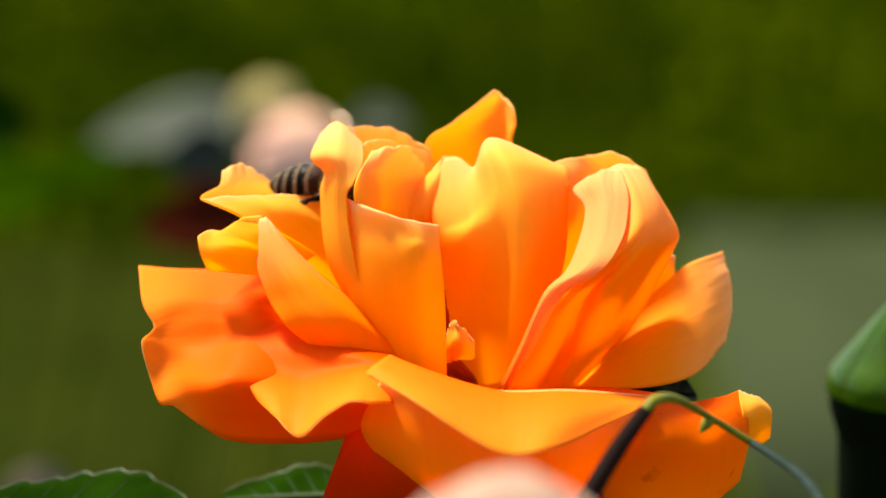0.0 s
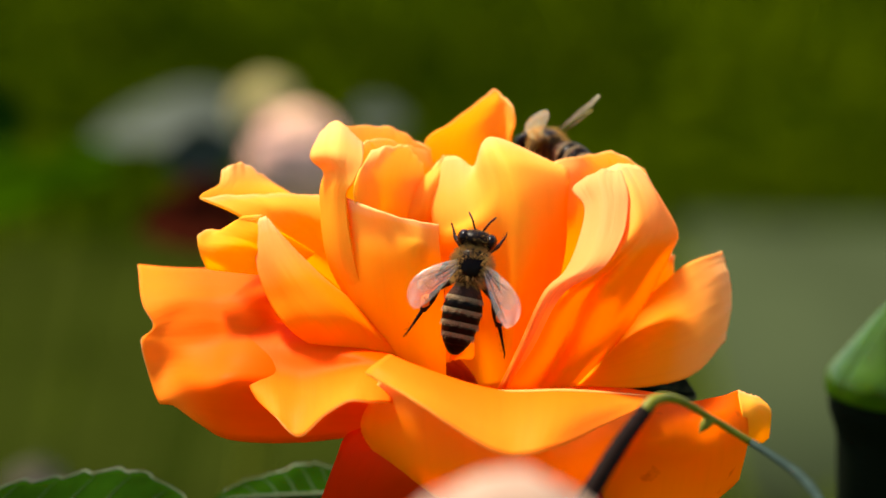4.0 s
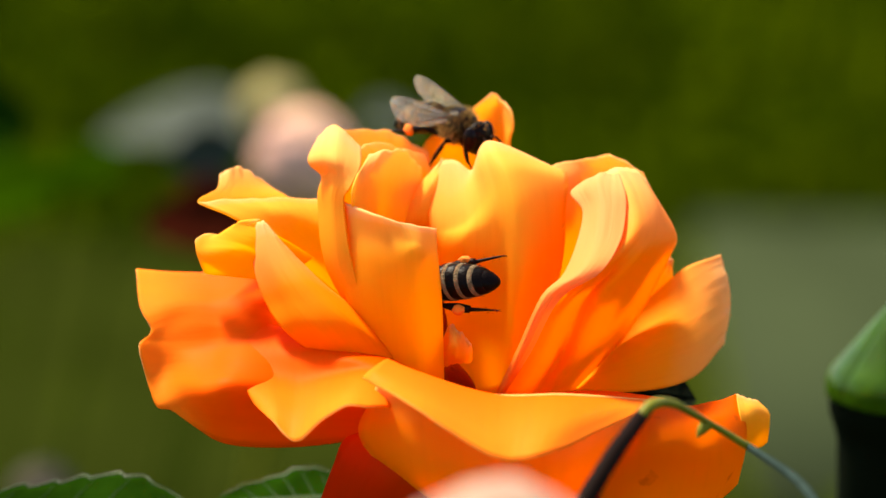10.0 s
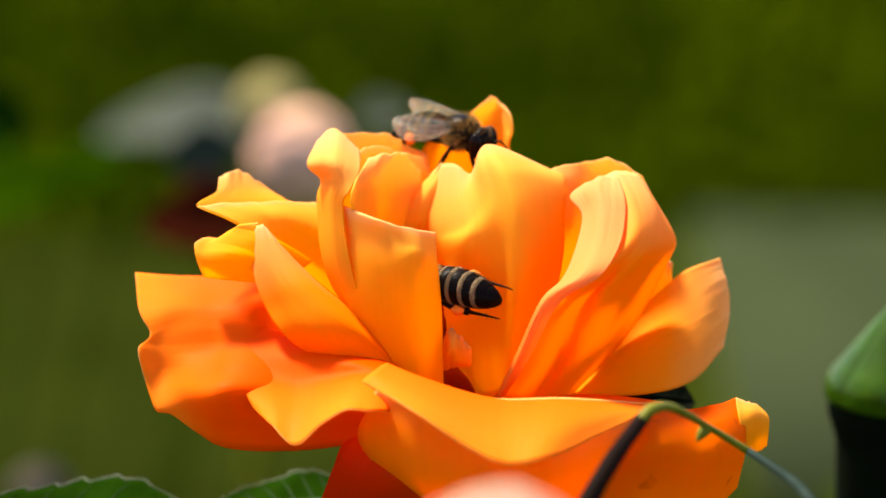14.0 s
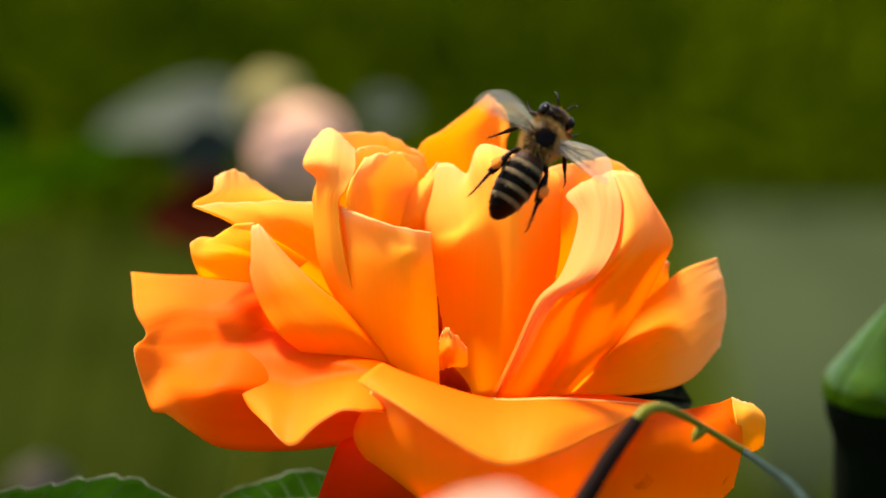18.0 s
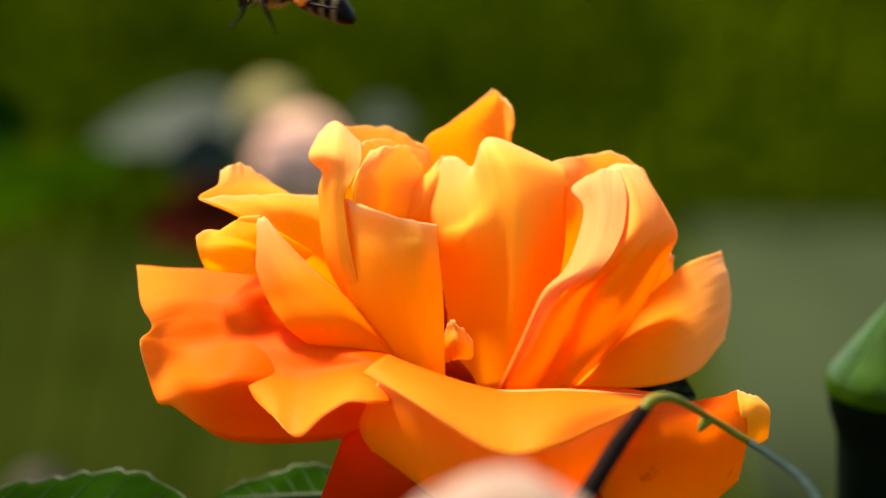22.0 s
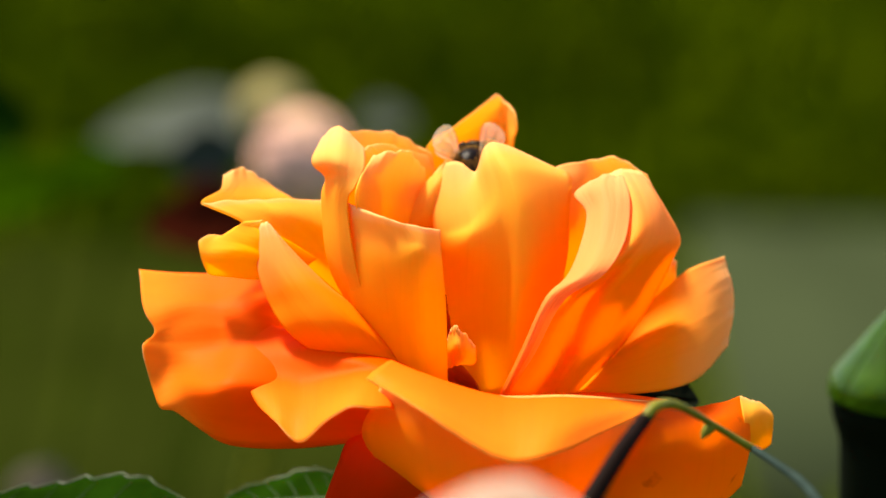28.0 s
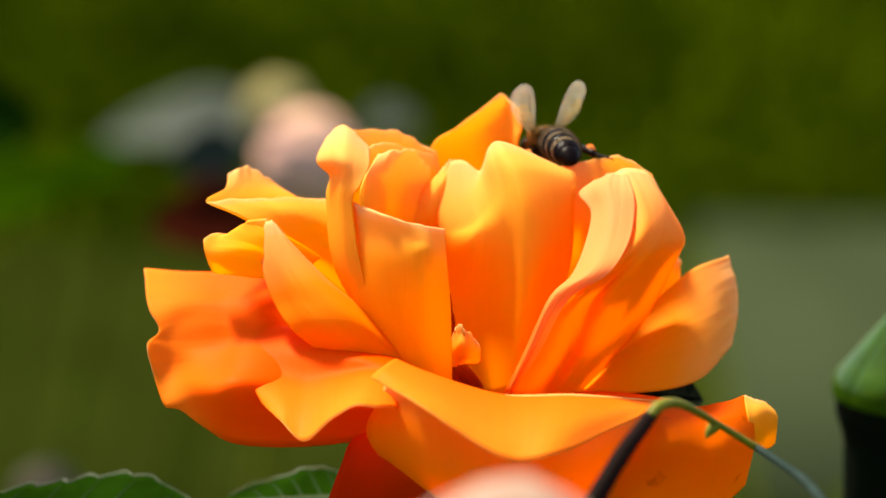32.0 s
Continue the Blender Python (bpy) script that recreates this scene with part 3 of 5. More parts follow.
petal("upper_petal", "tall petal flaring into a pale rounded lip",
      [[(-6, -6, -11), (-5.6, -7.2, -11.2), (-5.1, -8, -11.5)],
       [(-12.5, -4, -1.6), (-11.2, -7, -1.1), (-9.3, -8.5, -1.5)],
       [(-13.8, -1.5, 6.3), (-12.3, -5, 7.1), (-10.8, -6.5, 6.9)],
       [(-13.4, -1, 9.1), (-11.8, -5, 10), (-10, -6.5, 9.2)],
       [(-14.9, -1.5, 11), (-12.1, -4.5, 12.3), (-9, -4, 10.9)],
       [(-13.9, 3, 12.7), (-11.9, 2, 14.3), (-9.1, 1, 12)]], tone="peach", wave=0.2, crease=0.02)
petal("upper_petal", "tall orange petal with a flat top edge",
      [[(-6.8, 6, -12.2), (-2.9, 8, -12.8), (1.1, 8, -12.8)],
       [(-11.3, 7, 1), (-5.5, 12, -0.2), (0.4, 12, -0.2)],
       [(-11.6, 7, 9), (-6.2, 14, 7.4), (-0.9, 14, 5.4)],
       [(-11.8, 8, 12.5), (-6.2, 14, 11), (-1.4, 14, 8.5)]], tone="peach")
petal("inner_petal", "curved petal with a soft fold closing the middle of the bloom",
      [[(-7, -8.8, -10.3), (-4.7, -10.5, -11), (-2.3, -12.6, -11.8), (0.4, -11.4, -12.8)],
       [(-10.2, -7.8, -4.2), (-5.2, -11.8, -3.7), (-2.8, -14.2, -2.5), (0.2, -12.4, -3.6)],
       [(-11.7, -5.4, 0.5), (-5.4, -12.6, 1.6), (-2.8, -14, 3), (-0.2, -11.6, 1.1)],
       [(-11.9, -4.2, 3.5), (-6, -11.6, 4.6), (-2.9, -13, 4.6), (-0.4, -11, 3.2)],
       [(-11.8, -3.8, 7.3), (-7, -11, 7), (-3.6, -12, 6.3), (-0.5, -10, 5.2)]], wave=0.2, crease=0.02)
petal("inner_petal", "rounded petal rolled into the middle",
      [[(-7.9, -4, 1.1), (-5.4, 0, 0.1), (-0.3, 3, -0.7)],
       [(-9.8, -7.5, 7.3), (-6, 1, 5.5), (-1.9, 4, 4.1)],
       [(-9.4, -6, 10.2), (-6, 2, 8.5), (-2.1, 6, 6.6)],
       [(-8.1, 0, 11.3), (-4.6, 3, 11.4), (-2.3, 6, 8.6)]], tone="peach")
petal("inner_petal", "small crinkled petal tip",
      [[(-8.7, 4, 5.1), (-5.5, 8, 4.1), (-0.9, 10, 3.7)],
       [(-9.3, 3, 8.6), (-5.5, 7, 7.7), (-1, 9, 6.6)],
       [(-10, 2, 11.2), (-7.5, 5, 11.7), (-1.9, 9, 9.3)]], tone="peach")
petal("inner_petal", "large glowing petal in the middle of the bloom",
      [[(0.4, -1, -15), (3.6, -5, -15.4), (5, -8, -14.8), (6.2, -9.5, -14.3), (7.8, -10, -13.9), (9.9, -8, -13.7)],
       [(-1.7, 6, -8.1), (1.9, -0.5, -6.4), (4.2, -3.5, -4.9), (6.5, -6.5, -3.5), (9.4, -8.5, -2), (13.6, -2.5, -1.2)],
       [(-1.6, 3, -0.3), (2, -4.5, 1.9), (4.3, -5.5, 3.1), (6.5, -6, 4.6), (9.4, -6.3, 5.9), (14.1, 0.5, 5)],
       [(-1.2, 1, 2.5), (2.3, -3.2, 4.1), (4.2, -3.4, 6.1), (6, -3.8, 8.6), (8.4, -3.6, 9.9), (14.5, 2.5, 7.6)],
       [(-1.2, 3, 5.6), (1.8, -0.5, 6.5), (3.8, -0.6, 8.3), (5.1, -1.2, 10.9), (7.6, -1, 11.4), (14.3, 4.5, 8.3)],
       [(0.3, 5, 9.5), (1.9, 3, 9.9), (3.6, 1.8, 9.1), (4.7, 2, 12), (6.8, 2, 12.2), (14.1, 6, 8)]], tone="yellow", wave=0.4, crease=0.02, fine=44)
petal("inner_petal", "narrow orange petal in the hollow",
      [[(-4.5, 2, 0.9), (-1.6, 3, 0.7), (1, 4, 0.4)],
       [(-4, 2, 3.2), (-1.5, 2, 3.6), (1, 4, 2.4)],
       [(-2.7, 4, 6.4), (-1, 3, 7), (1, 5, 6.2)],
       [(-0.5, 6, 8.7), (0.4, 6, 9.4), (1.6, 6, 9.1)]], tone="yellow")
petal("back_petal", "pointed petal standing up behind the bloom",
      [[(0.4, 18, -3.7), (3.8, 22, -4.7), (7.1, 22, -4.7), (9, 16, -3.2)],
       [(-2.2, 15, 8), (2.1, 20, 7.1), (6.8, 19, 7.5), (8, 14, 8.6)],
       [(1.1, 17, 10.9), (4.3, 20, 11.2), (6.9, 19.5, 11.7), (8.4, 14, 11.4)],
       [(3.7, 18, 12.7), (5.2, 19.5, 12.9), (7, 19.5, 12.9), (8.3, 14.5, 12.7)],
       [(5.7, 18.5, 14.2), (6.2, 19, 14.4), (7, 19, 13.7), (8.1, 15, 13.4)]], tone="rear")
petal("right_petal", "large outer petal rolled over along one side",
      [[(6.7, -12, -13.2), (8.4, -12, -13.4), (10.3, -11, -13.9), (12.2, -11, -13.9), (14.6, -7, -14.6)],
       [(9.5, -13.6, -8), (11.2, -14, -8.2), (13.3, -11, -9), (16, -11.5, -8.4), (20.4, 0, -10.5)],
       [(12.2, -15.5, -1.7), (13.8, -16, -1.7), (15.4, -12.5, -2.6), (18.7, -12.5, -1.9), (23.9, 3, -6)],
       [(16.7, -14, 1.7), (18, -14, 2), (19.6, -12.5, 2), (22.5, -10, 2), (26.2, 4, -1.5)],
       [(19.4, -9, 5), (20.6, -10, 4.9), (22.2, -10, 4.9), (24.3, -6, 3.7), (26.9, 3, 1.2)],
       [(19.2, -5, 7.3), (20.8, -5.5, 7.4), (22.1, -4.5, 7.5), (24.2, -1, 6.2), (25.3, 4, 4.3)],
       [(18.1, 1.5, 8.9), (19.4, 1, 9.3), (20.7, 2, 9.4), (22.3, 4, 8.6), (23.4, 7, 7)]], tone="side", wave=0.5, crease=0.25, pleats=(5, 0.28, 0.35))
petal("right_petal", "pale rolled-over side of the large outer petal",
      [[(6.3, -13.4, -12.8), (6.7, -14, -12.8), (7, -13.6, -12.8)],
       [(8.6, -15.8, -7), (9.2, -16.8, -6.8), (9.9, -16, -7.5)],
       [(11.1, -17.6, -0.7), (12, -18.6, -0.3), (13.1, -18, -0.7)],
       [(13.6, -15, 1.2), (15.4, -17.5, 2.1), (17.5, -17, 1.9)],
       [(15.2, -10.5, 3.7), (17.4, -12.5, 4.2), (19.9, -12.5, 4.3)],
       [(16, -5.5, 6.1), (18, -7.5, 7.1), (20.7, -8, 6.7)],
       [(14.7, -2, 7.3), (17.6, -3.5, 9), (20.7, -5.5, 8.2)],
       [(16.5, 1.5, 8), (18.4, 0.5, 9.1), (20.3, -1, 9.2)]], tone="cream", crease=0.1)
petal("right_petal", "back petal with a creased golden rim",
      [[(9.5, 2, -11.1), (12.8, 6, -10.9), (18.1, 8, -11.4), (22.8, 8, -11.4)],
       [(13.3, 1, 1.1), (16.7, 7, -0.3), (21.4, 10, -1.1), (26.3, 9, -0.8)],
       [(13.3, 2, 6.9), (16, 8, 6.1), (20.7, 11, 5.4), (25.1, 9, 3.2)],
       [(11.5, 5, 8.7), (15.4, 9, 8.6), (19.7, 10, 8.9), (23.4, 9, 7.2)]], tone="rear", crease=0.25)
petal("right_petal", "broad cupped side petal with a pointed tip",
      [[(16.7, 4, -11), (15.2, -3, -13.5), (14.5, -6, -14.5)],
       [(24, 6.5, -7.2), (23, 0, -10.6), (22.2, -6, -14.7)],
       [(28.2, 7, -3.7), (29.3, 2.5, -8.6), (28.5, -2, -14.4)],
       [(32.4, 8.5, -2.3), (33.5, 6.5, -7.2), (32.6, 4, -12)]], tone="side")
petal("right_petal", "thin petal edge tucked behind its neighbour",
      [[(20.8, 9, -13), (22.8, 9, -13.7), (24.8, 9, -13.7)],
       [(24.1, 9.5, -6.4), (25.1, 10, -6.8), (26.8, 11, -7.4)],
       [(25.9, 10, -4.1), (26.5, 10.5, -3.6), (27, 11, -3.5)]])
petal("lower_petal", "low petal joining the front rim to the side",
      [[(11.1, -12, -14.2), (14.3, -12, -13.1), (19.9, -13, -12.9), (25, -12, -13.9)],
       [(11, -16, -13.4), (14.1, -17, -12.5), (19.7, -18, -12.2), (24.8, -16, -13.1)],
       [(10.9, -20, -14.2), (14, -22, -13.3), (19.6, -21, -13.2), (25.4, -17, -14.4)]], tone="orange")
petal("petaloid", "ragged little petaloid beside the hollow",
      [[(0.3, -9, -11.1), (1.1, -10, -10.4), (2.1, -9.5, -10.3)],
       [(0.2, -9, -8.9), (1.6, -12.5, -7.9), (3.4, -9.5, -10.2)],
       [(0.4, -9, -7.6), (1.3, -11, -5.6), (3.5, -10, -8.2)]], crease=0.6, wave=0.8)
petal("back_petal", "rounded petal at the back of the bloom",
      [[(-5.6, 10, -16.1), (1.1, 12, -17.3), (7.7, 10, -16.1)],
       [(-9.7, 22, -13.8), (0.4, 28, -16.1), (7.8, 22, -13.8)],
       [(-9.9, 30, -10.2), (-1, 36, -11.8), (7.3, 30, -10.2)]])
petal("back_petal", "rounded petal at the back of the bloom",
      [[(6.4, 10, -16.1), (11.6, 10, -16.1), (15.5, 6, -14.3)],
       [(9.2, 22, -13.8), (15.4, 24, -14.3), (21, 14, -12.3)],
       [(10.7, 30, -10.9), (16.9, 32, -10.7), (21.9, 20, -9.8)]])
petal("back_petal", "outer petal spreading away behind the bloom",
      [[(-10.8, 6, -16.3), (-5.6, 10, -18.1), (-1.6, 12, -19.4)],
       [(-17.7, 16, -14.3), (-11.2, 26, -17.7), (-3, 30, -19.5)],
       [(-22.5, 20, -11.9), (-14.8, 34, -15.5), (-5.9, 42, -18.4)]])
petal("back_petal", "outer petal spreading away behind the bloom",
      [[(2.4, 12, -19.4), (9, 12, -19), (14.2, 8, -16.9)],
       [(3.9, 30, -19.5), (13.5, 30, -19.5), (21.8, 16, -16.3)],
       [(5.4, 44, -19.6), (15.9, 40, -18.6), (24.2, 24, -16.4)]])
petal("lower_petal", "bright corner of the hanging petal folded back",
      [[(33.9, -15, -18.9), (35.6, -12, -19.6), (36.8, -9, -19.8)],
       [(33.4, -16, -16.3), (35.1, -13.5, -16.4), (37, -9, -17.4)],
       [(33.2, -15, -14.5), (35, -13, -14.8), (36.9, -8, -16.5)],
       [(33, -12, -13.4), (34.7, -10, -14.5), (35.8, -7, -15.6)]], tone="plain", crease=0.01)
# two dark sheets added in gaps where the hollow only lies in shade
petal("inner_petal", "dark red sheet added for the shade deep in the hollow",
      [[(-0.4, -4, -9.8), (0.3, -4, -9.6), (0.8, -3, -9.3)],
       [(-0.4, -5, -6.9), (0.1, -4.5, -6.9), (0.6, -4, -6.6)],
       [(-0.5, -5, -4.5), (-0.2, -5, -4.1), (0.1, -5, -3.7)]], tone="heart")
petal("inner_petal", "dark red sheet added for the shade deep in the hollow",
      [[(0.3, -6, -15.1), (2.3, -7, -14.8), (4.2, -8.5, -14.5)],
       [(0.3, -5.5, -13.1), (1.5, -6, -12.4), (3.4, -7.5, -12.7)],
       [(0.3, -5, -11.4), (0.8, -5, -11.4), (2, -6, -11.6)]], tone="heart")



def rose_base():
    """Receptacle, sepals and the stem that carries the bloom."""
    bm = bmesh.new()
    lathe(bm, [(-0.022, 0.0025), (-0.018, 0.005), (-0.010, 0.0065), (-0.004, 0.0055), (0.0, 0.007), (0.006, 0.009)], axis="z", steps=24)
    part("hip", bm, M_BUD, rose, "green swollen hip under the petals")
    bm = bmesh.new()
    tube(bm, [(0, 0, -0.02), (0.004, 0.004, -0.15), (-0.01, 0.01, -0.45), (0.01, 0.02, -0.97)], [0.0026, 0.0028, 0.0034, 0.0045])
    part("stem", bm, M_STEM, rose, "upright green flower stem")
    for k in range(5):
        a = k * 2 * math.pi / 5 + 0.9

        def sepal(u, v, a=a):
            w = (u - 0.5) * 0.007 * math.sin(math.pi * min(1, 0.15 + v * 0.85)) ** 0.7
            r, z = 0.006 + v * 0.010, -0.003 - 0.018 * v * v
            return Vector((math.cos(a) * r - math.sin(a) * w, math.sin(a) * r + math.cos(a) * w, z))

        part("sepal", sheet(sepal, 6, 12, 0.0004), (M_LEAF, M_LEAF), rose)


rose_base()


# ---- leaves, stems and buds ----
def leaf_thing(name, at, along, up, length, width, material, label, group="", fold=0.25, droop=0.2, teeth=14, margin=False, petiole=0.012, fine=1.0, skew=0.85):
    """A serrated rose leaflet with a folded blade, a midrib, side veins and a short stalk; at is the blade's foot."""
    thing = empty(name, at, label, "leaf", group)
    d = Vector(along).normalized()
    n = (Vector(up) - d * Vector(up).dot(d)).normalized()
    s = d.cross(n)

    def blade(u, v):
        x = (u - 0.5) * 2
        w = math.sin(math.pi * min(1, 0.02 + 0.98 * v ** skew)) ** 0.75 * width / 2
        saw = (v * teeth) % 1.0
        w *= 1 + 0.10 * (saw - 0.5) * max(0, abs(x) - 0.55) / 0.45
        lift = abs(x) * w * fold + 0.02 * width * math.sin(v * 13 + 2 * x) * abs(x)
        quilt = 0.005 * width * math.cos(v * teeth * 3.1 - abs(x) * 5)
        return d * (length * v) + s * (x * w) + n * (lift + quilt - droop * length * v * v)

    part("blade", sheet(blade, max(6, int(18 * fine)), max(10, int(96 * fine)), 0.0003), (material, material), thing)
    bm = bmesh.new()
    rib = [d * (length * v) + n * (-droop * length * v * v + 0.0003) for v in (0, 0.33, 0.66, 0.98)]
    tube(bm, [-d * petiole - n * petiole * 0.3] + rib, [0.0008, 0.0008, 0.0006, 0.0004, 0.0001], sides=6, steps=20)
    part("midrib", bm, M_LEAF_RIB if margin else material, thing)
    if margin:
        for k in range(6):
            for side in (-1, 1):
                bm = bmesh.new()
                v0 = 0.12 + 0.12 * k
                tube(bm, [blade(0.5 + side * 0.46 * q, v0 + 0.13 * q) + n * 0.0002 for q in (0, 0.33, 0.66, 1)], [0.00012, 0.0001, 0.00007, 0.00003], sides=5, steps=12)
                part("side_vein", bm, M_LEAF_RIB, thing)
        # edge glints, painted as a thin pale tube on each side
        for side in (0.0, 1.0):
            bm = bmesh.new()
            edge = [blade(side, 0.06 + 0.9 * k / 40) + n * 0.0002 for k in range(41)]
            tube(bm, edge, [0.00003, 0.00008, 0.00003], sides=5, steps=120)
            part("margin", bm, M_EDGE_GLINT, thing, "leaf margin with glints put into its pale colour")
    return thing


def mm(x, y, z):
    return Vector((x, y, z)) * MM + CENTRE


# leaflets just under the bloom
leaf_thing("rose_leaf", mm(-64.3, 6, -35.2), (1, -0.02, 0.03), (0, -0.25, 1), 0.0375, 0.0205, M_LEAF, "dark green serrated rose leaf with glints painted along its margin", margin=True, droop=0.03, fold=0.12, teeth=10, skew=1.55)
leaf_thing("rose_leaf", mm(-7.8, 16, -34.7), (-1, 0.08, -0.03), (0, -0.25, 1), 0.0195, 0.0125, M_LEAF, "small dark green rose leaf below the petals", margin=True, droop=0.02, fold=0.1, teeth=7)
leaf_thing("rose_leaf", mm(21.8, 14, -21), (1, 0.1, 0.04), (0, -0.7, 1), 0.0085, 0.01, M_SHADE, "leaf tip tucked behind the side petal, shade put into its colour")
# pale and dark leaves of the bush behind, sky sheen and shade put into their colours
leaf_thing("rose_leaf", mm(-59.3, 900, -183.9), (-0.97, 0, 0.2), (0.1, -0.55, 0.85), 0.056, 0.026, M_LEAF_SHEEN, "arching grey-green leaf, sky sheen put into its pale colour", group='leaves of the bush behind', fine=0.5, droop=0.42)
leaf_thing("rose_leaf", mm(-28.9, 900, -182), (0.9, 0, 0.15), (0.2, -0.6, 0.9), 0.018, 0.014, M_LEAF_SHEEN, "grey-green leaf, sky sheen put into its pale colour", group='leaves of the bush behind', fine=0.5)
leaf_thing("rose_leaf", mm(-48.6, 500, -99.8), (-0.95, 0, -0.25), (0, -1, 0.2), 0.018, 0.013, M_LEAF_SHADE, "blue-grey leaf of the bush behind, shade put into its colour", group='leaves of the bush behind', fine=0.5)
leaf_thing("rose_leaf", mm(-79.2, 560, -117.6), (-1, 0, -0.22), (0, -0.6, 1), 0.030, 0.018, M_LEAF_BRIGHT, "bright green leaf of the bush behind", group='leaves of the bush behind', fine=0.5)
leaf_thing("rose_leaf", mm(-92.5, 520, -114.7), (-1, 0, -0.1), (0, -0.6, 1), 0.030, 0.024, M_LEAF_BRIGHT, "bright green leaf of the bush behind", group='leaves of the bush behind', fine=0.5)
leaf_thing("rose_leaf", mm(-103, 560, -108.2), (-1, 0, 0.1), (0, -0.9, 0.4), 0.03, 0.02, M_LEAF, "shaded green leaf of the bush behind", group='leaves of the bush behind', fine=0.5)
leaf_thing("rose_leaf", mm(-44, 470, -111.5), (-1, 0, 0.05), (0, -0.9, 0.5), 0.026, 0.016, M_LEAF_RED, "dark red young leaf of the bush behind", group='leaves of the bush behind', fine=0.5)
leaf_thing("rose_leaf", mm(-47, 480, -107.9), (-1, 0, -0.1), (0, -0.9, 0.5), 0.018, 0.012, M_LEAF_RED, "dark red young leaf of the bush behind", group='leaves of the bush behind', fine=0.5)


def pink_rose(at, size, label, tilt=(0, 0, 0), rings=3, skin=M_PINK, tall=1.0):
    """A round pink rose of overlapping cupped petals on a short stalk."""
    thing = empty("pink_rose", at, label, "rose", "pink roses")
    thing.rotation_euler = [radians(a) for a in tilt]
    count = 0
    for ring in range(rings):
        many = 4 + ring
        r = size * (0.45 + 0.55 * ring / max(1, rings - 1))
        for k in range(many):
            a0 = 2 * math.pi * k / many + ring * 0.7
            count += 1

            def cup(u, v, a0=a0, r=r, ring=ring, many=many, seed=count):
                a = a0 + (u - 0.5) * 2 * math.pi / many * 1.5 * math.sin(math.pi * (0.25 + 0.5 * v))
                t = v * (2.85 - 0.16 * ring)
                rad = r * math.sin(t) * (1 + 0.05 * noise.noise(Vector((u * 3, v * 3, seed))))
                z = -r * math.cos(t) * 0.95 * tall + 0.1 * r * (u - 0.5) ** 2
                return Vector((math.cos(a) * rad, math.sin(a) * rad, z))

            part("petal", sheet(cup, 12, 16, 0.0004), (skin, skin), thing)
    bm = bmesh.new()
    ellipsoid(bm, (0, 0, size * 0.12), (size * 0.86, size * 0.86, size * 0.9 * tall), 24, 16, lump=0.05)
    part("heart", bm, skin, thing)
    bm = bmesh.new()
    tube(bm, [(0, 0, -size * 0.9), (0.005, 0.004, -at[2] * 0.33), (0.010, 0.008, -at[2] * 0.67), (0.012, 0.008, -at[2])], [0.002, 0.0022, 0.0025, 0.003], sides=8)
    part("stem", bm, M_STEM, thing)
    return thing


def rose_bud(at, r, tilt, label):
    """A closed green bud: swollen pointed calyx, clasping sepals and a hip with shade in its colour, on its stalk."""
    thing = empty("rose_bud", at, label, "bud")
    thing.rotation_euler = [radians(a) for a in tilt]
    outline = [Vector((z * r, w * r, 0)) for z, w in ((-0.14, 0.985), (-0.06, 0.995), (0.02, 1.0), (0.22, 0.97), (0.58, 0.71), (1.03, 0.38), (1.30, 0.17), (1.55, 0.04))]
    bm = bmesh.new()
    lathe(bm, [tuple(p)[:2] for p in outline], sides=32, axis="z", steps=32)
    part("calyx", bm, M_BUD, thing, "glossy green pointed calyx")
    for k in range(5):
        a0 = 2 * math.pi * k / 5 + 0.62

        def sepal(u, v, a0=a0):
            p = spline(outline, 0.10 + 0.90 * v)
            x = (u - 0.5) * 2
            a = a0 + x * 0.74 * (1 - 0.2 * v)
            rad = p.y * (1.004 + 0.03 * (1 - x * x)) + 0.0001
            return Vector((math.cos(a) * rad, math.sin(a) * rad, p.x + 0.05 * r * v))

        part("sepal", sheet(sepal, 10, 22, 0.0002), (M_BUD, M_BUD), thing)
    # lower bulge and hip: shade below the bud is put into the colour
    bm = bmesh.new()
    lathe(bm, [(-r * 3.2, r * 0.30), (-r * 2.7, r * 0.60), (-r * 1.9, r * 0.74), (-r * 1.0, r * 0.82), (-r * 0.75, r * 0.84), (-r * 0.58, r * 0.89), (-r * 0.33, r * 0.985), (-r * 0.08, r * 1.0)], sides=24, axis="z", steps=20)
    part("hip", bm, M_SHADE, thing, "hip and lower bulge of the bud, shade put into a near-black colour")
    bm = bmesh.new()
    tube(bm, [(0, 0, -r * 2.9), (0.004, 0.006, -at[2] * 0.33), (0.01, 0.01, -at[2] * 0.67), (0.01, 0.02, -at[2])], [r * 0.32, 0.003, 0.0035, 0.004], sides=10)
    part("stem", bm, M_STEM_DARK, thing)
    return thing


bush = empty("rose_bush", (-0.16, 0.56, 0.0), "thin green canes of the rose bush behind", "bush")
for tip in (mm(-59.3, 900, -183.9), mm(-28.9, 900, -182), mm(-48.6, 500, -99.8), mm(-79.2, 560, -117.6), mm(-92.5, 520, -114.7), mm(-103, 560, -108.2), mm(-44, 470, -111.5), mm(-47, 480, -107.9)):
    bm = bmesh.new()
    base = Vector((-0.16 + 0.3 * (tip.x + 0.05), 0.56, 0.0))
    tube(bm, [(0, 0, 0), (base.lerp(tip, 0.35) + Vector((-0.02, 0.02, 0)) - bush.location), (base.lerp(tip, 0.7) + Vector((-0.03, 0.02, 0)) - bush.location), tip - bush.location], [0.0008, 0.0006, 0.0005, 0.0004], sides=8)
    part("cane", bm, M_LEAF_BRIGHT, bush)
# the bent shoot in front of the bloom
thing = empty("bent_shoot", (0, 0, 0), "bent rose shoot, brown below and green where it arches", "stem")
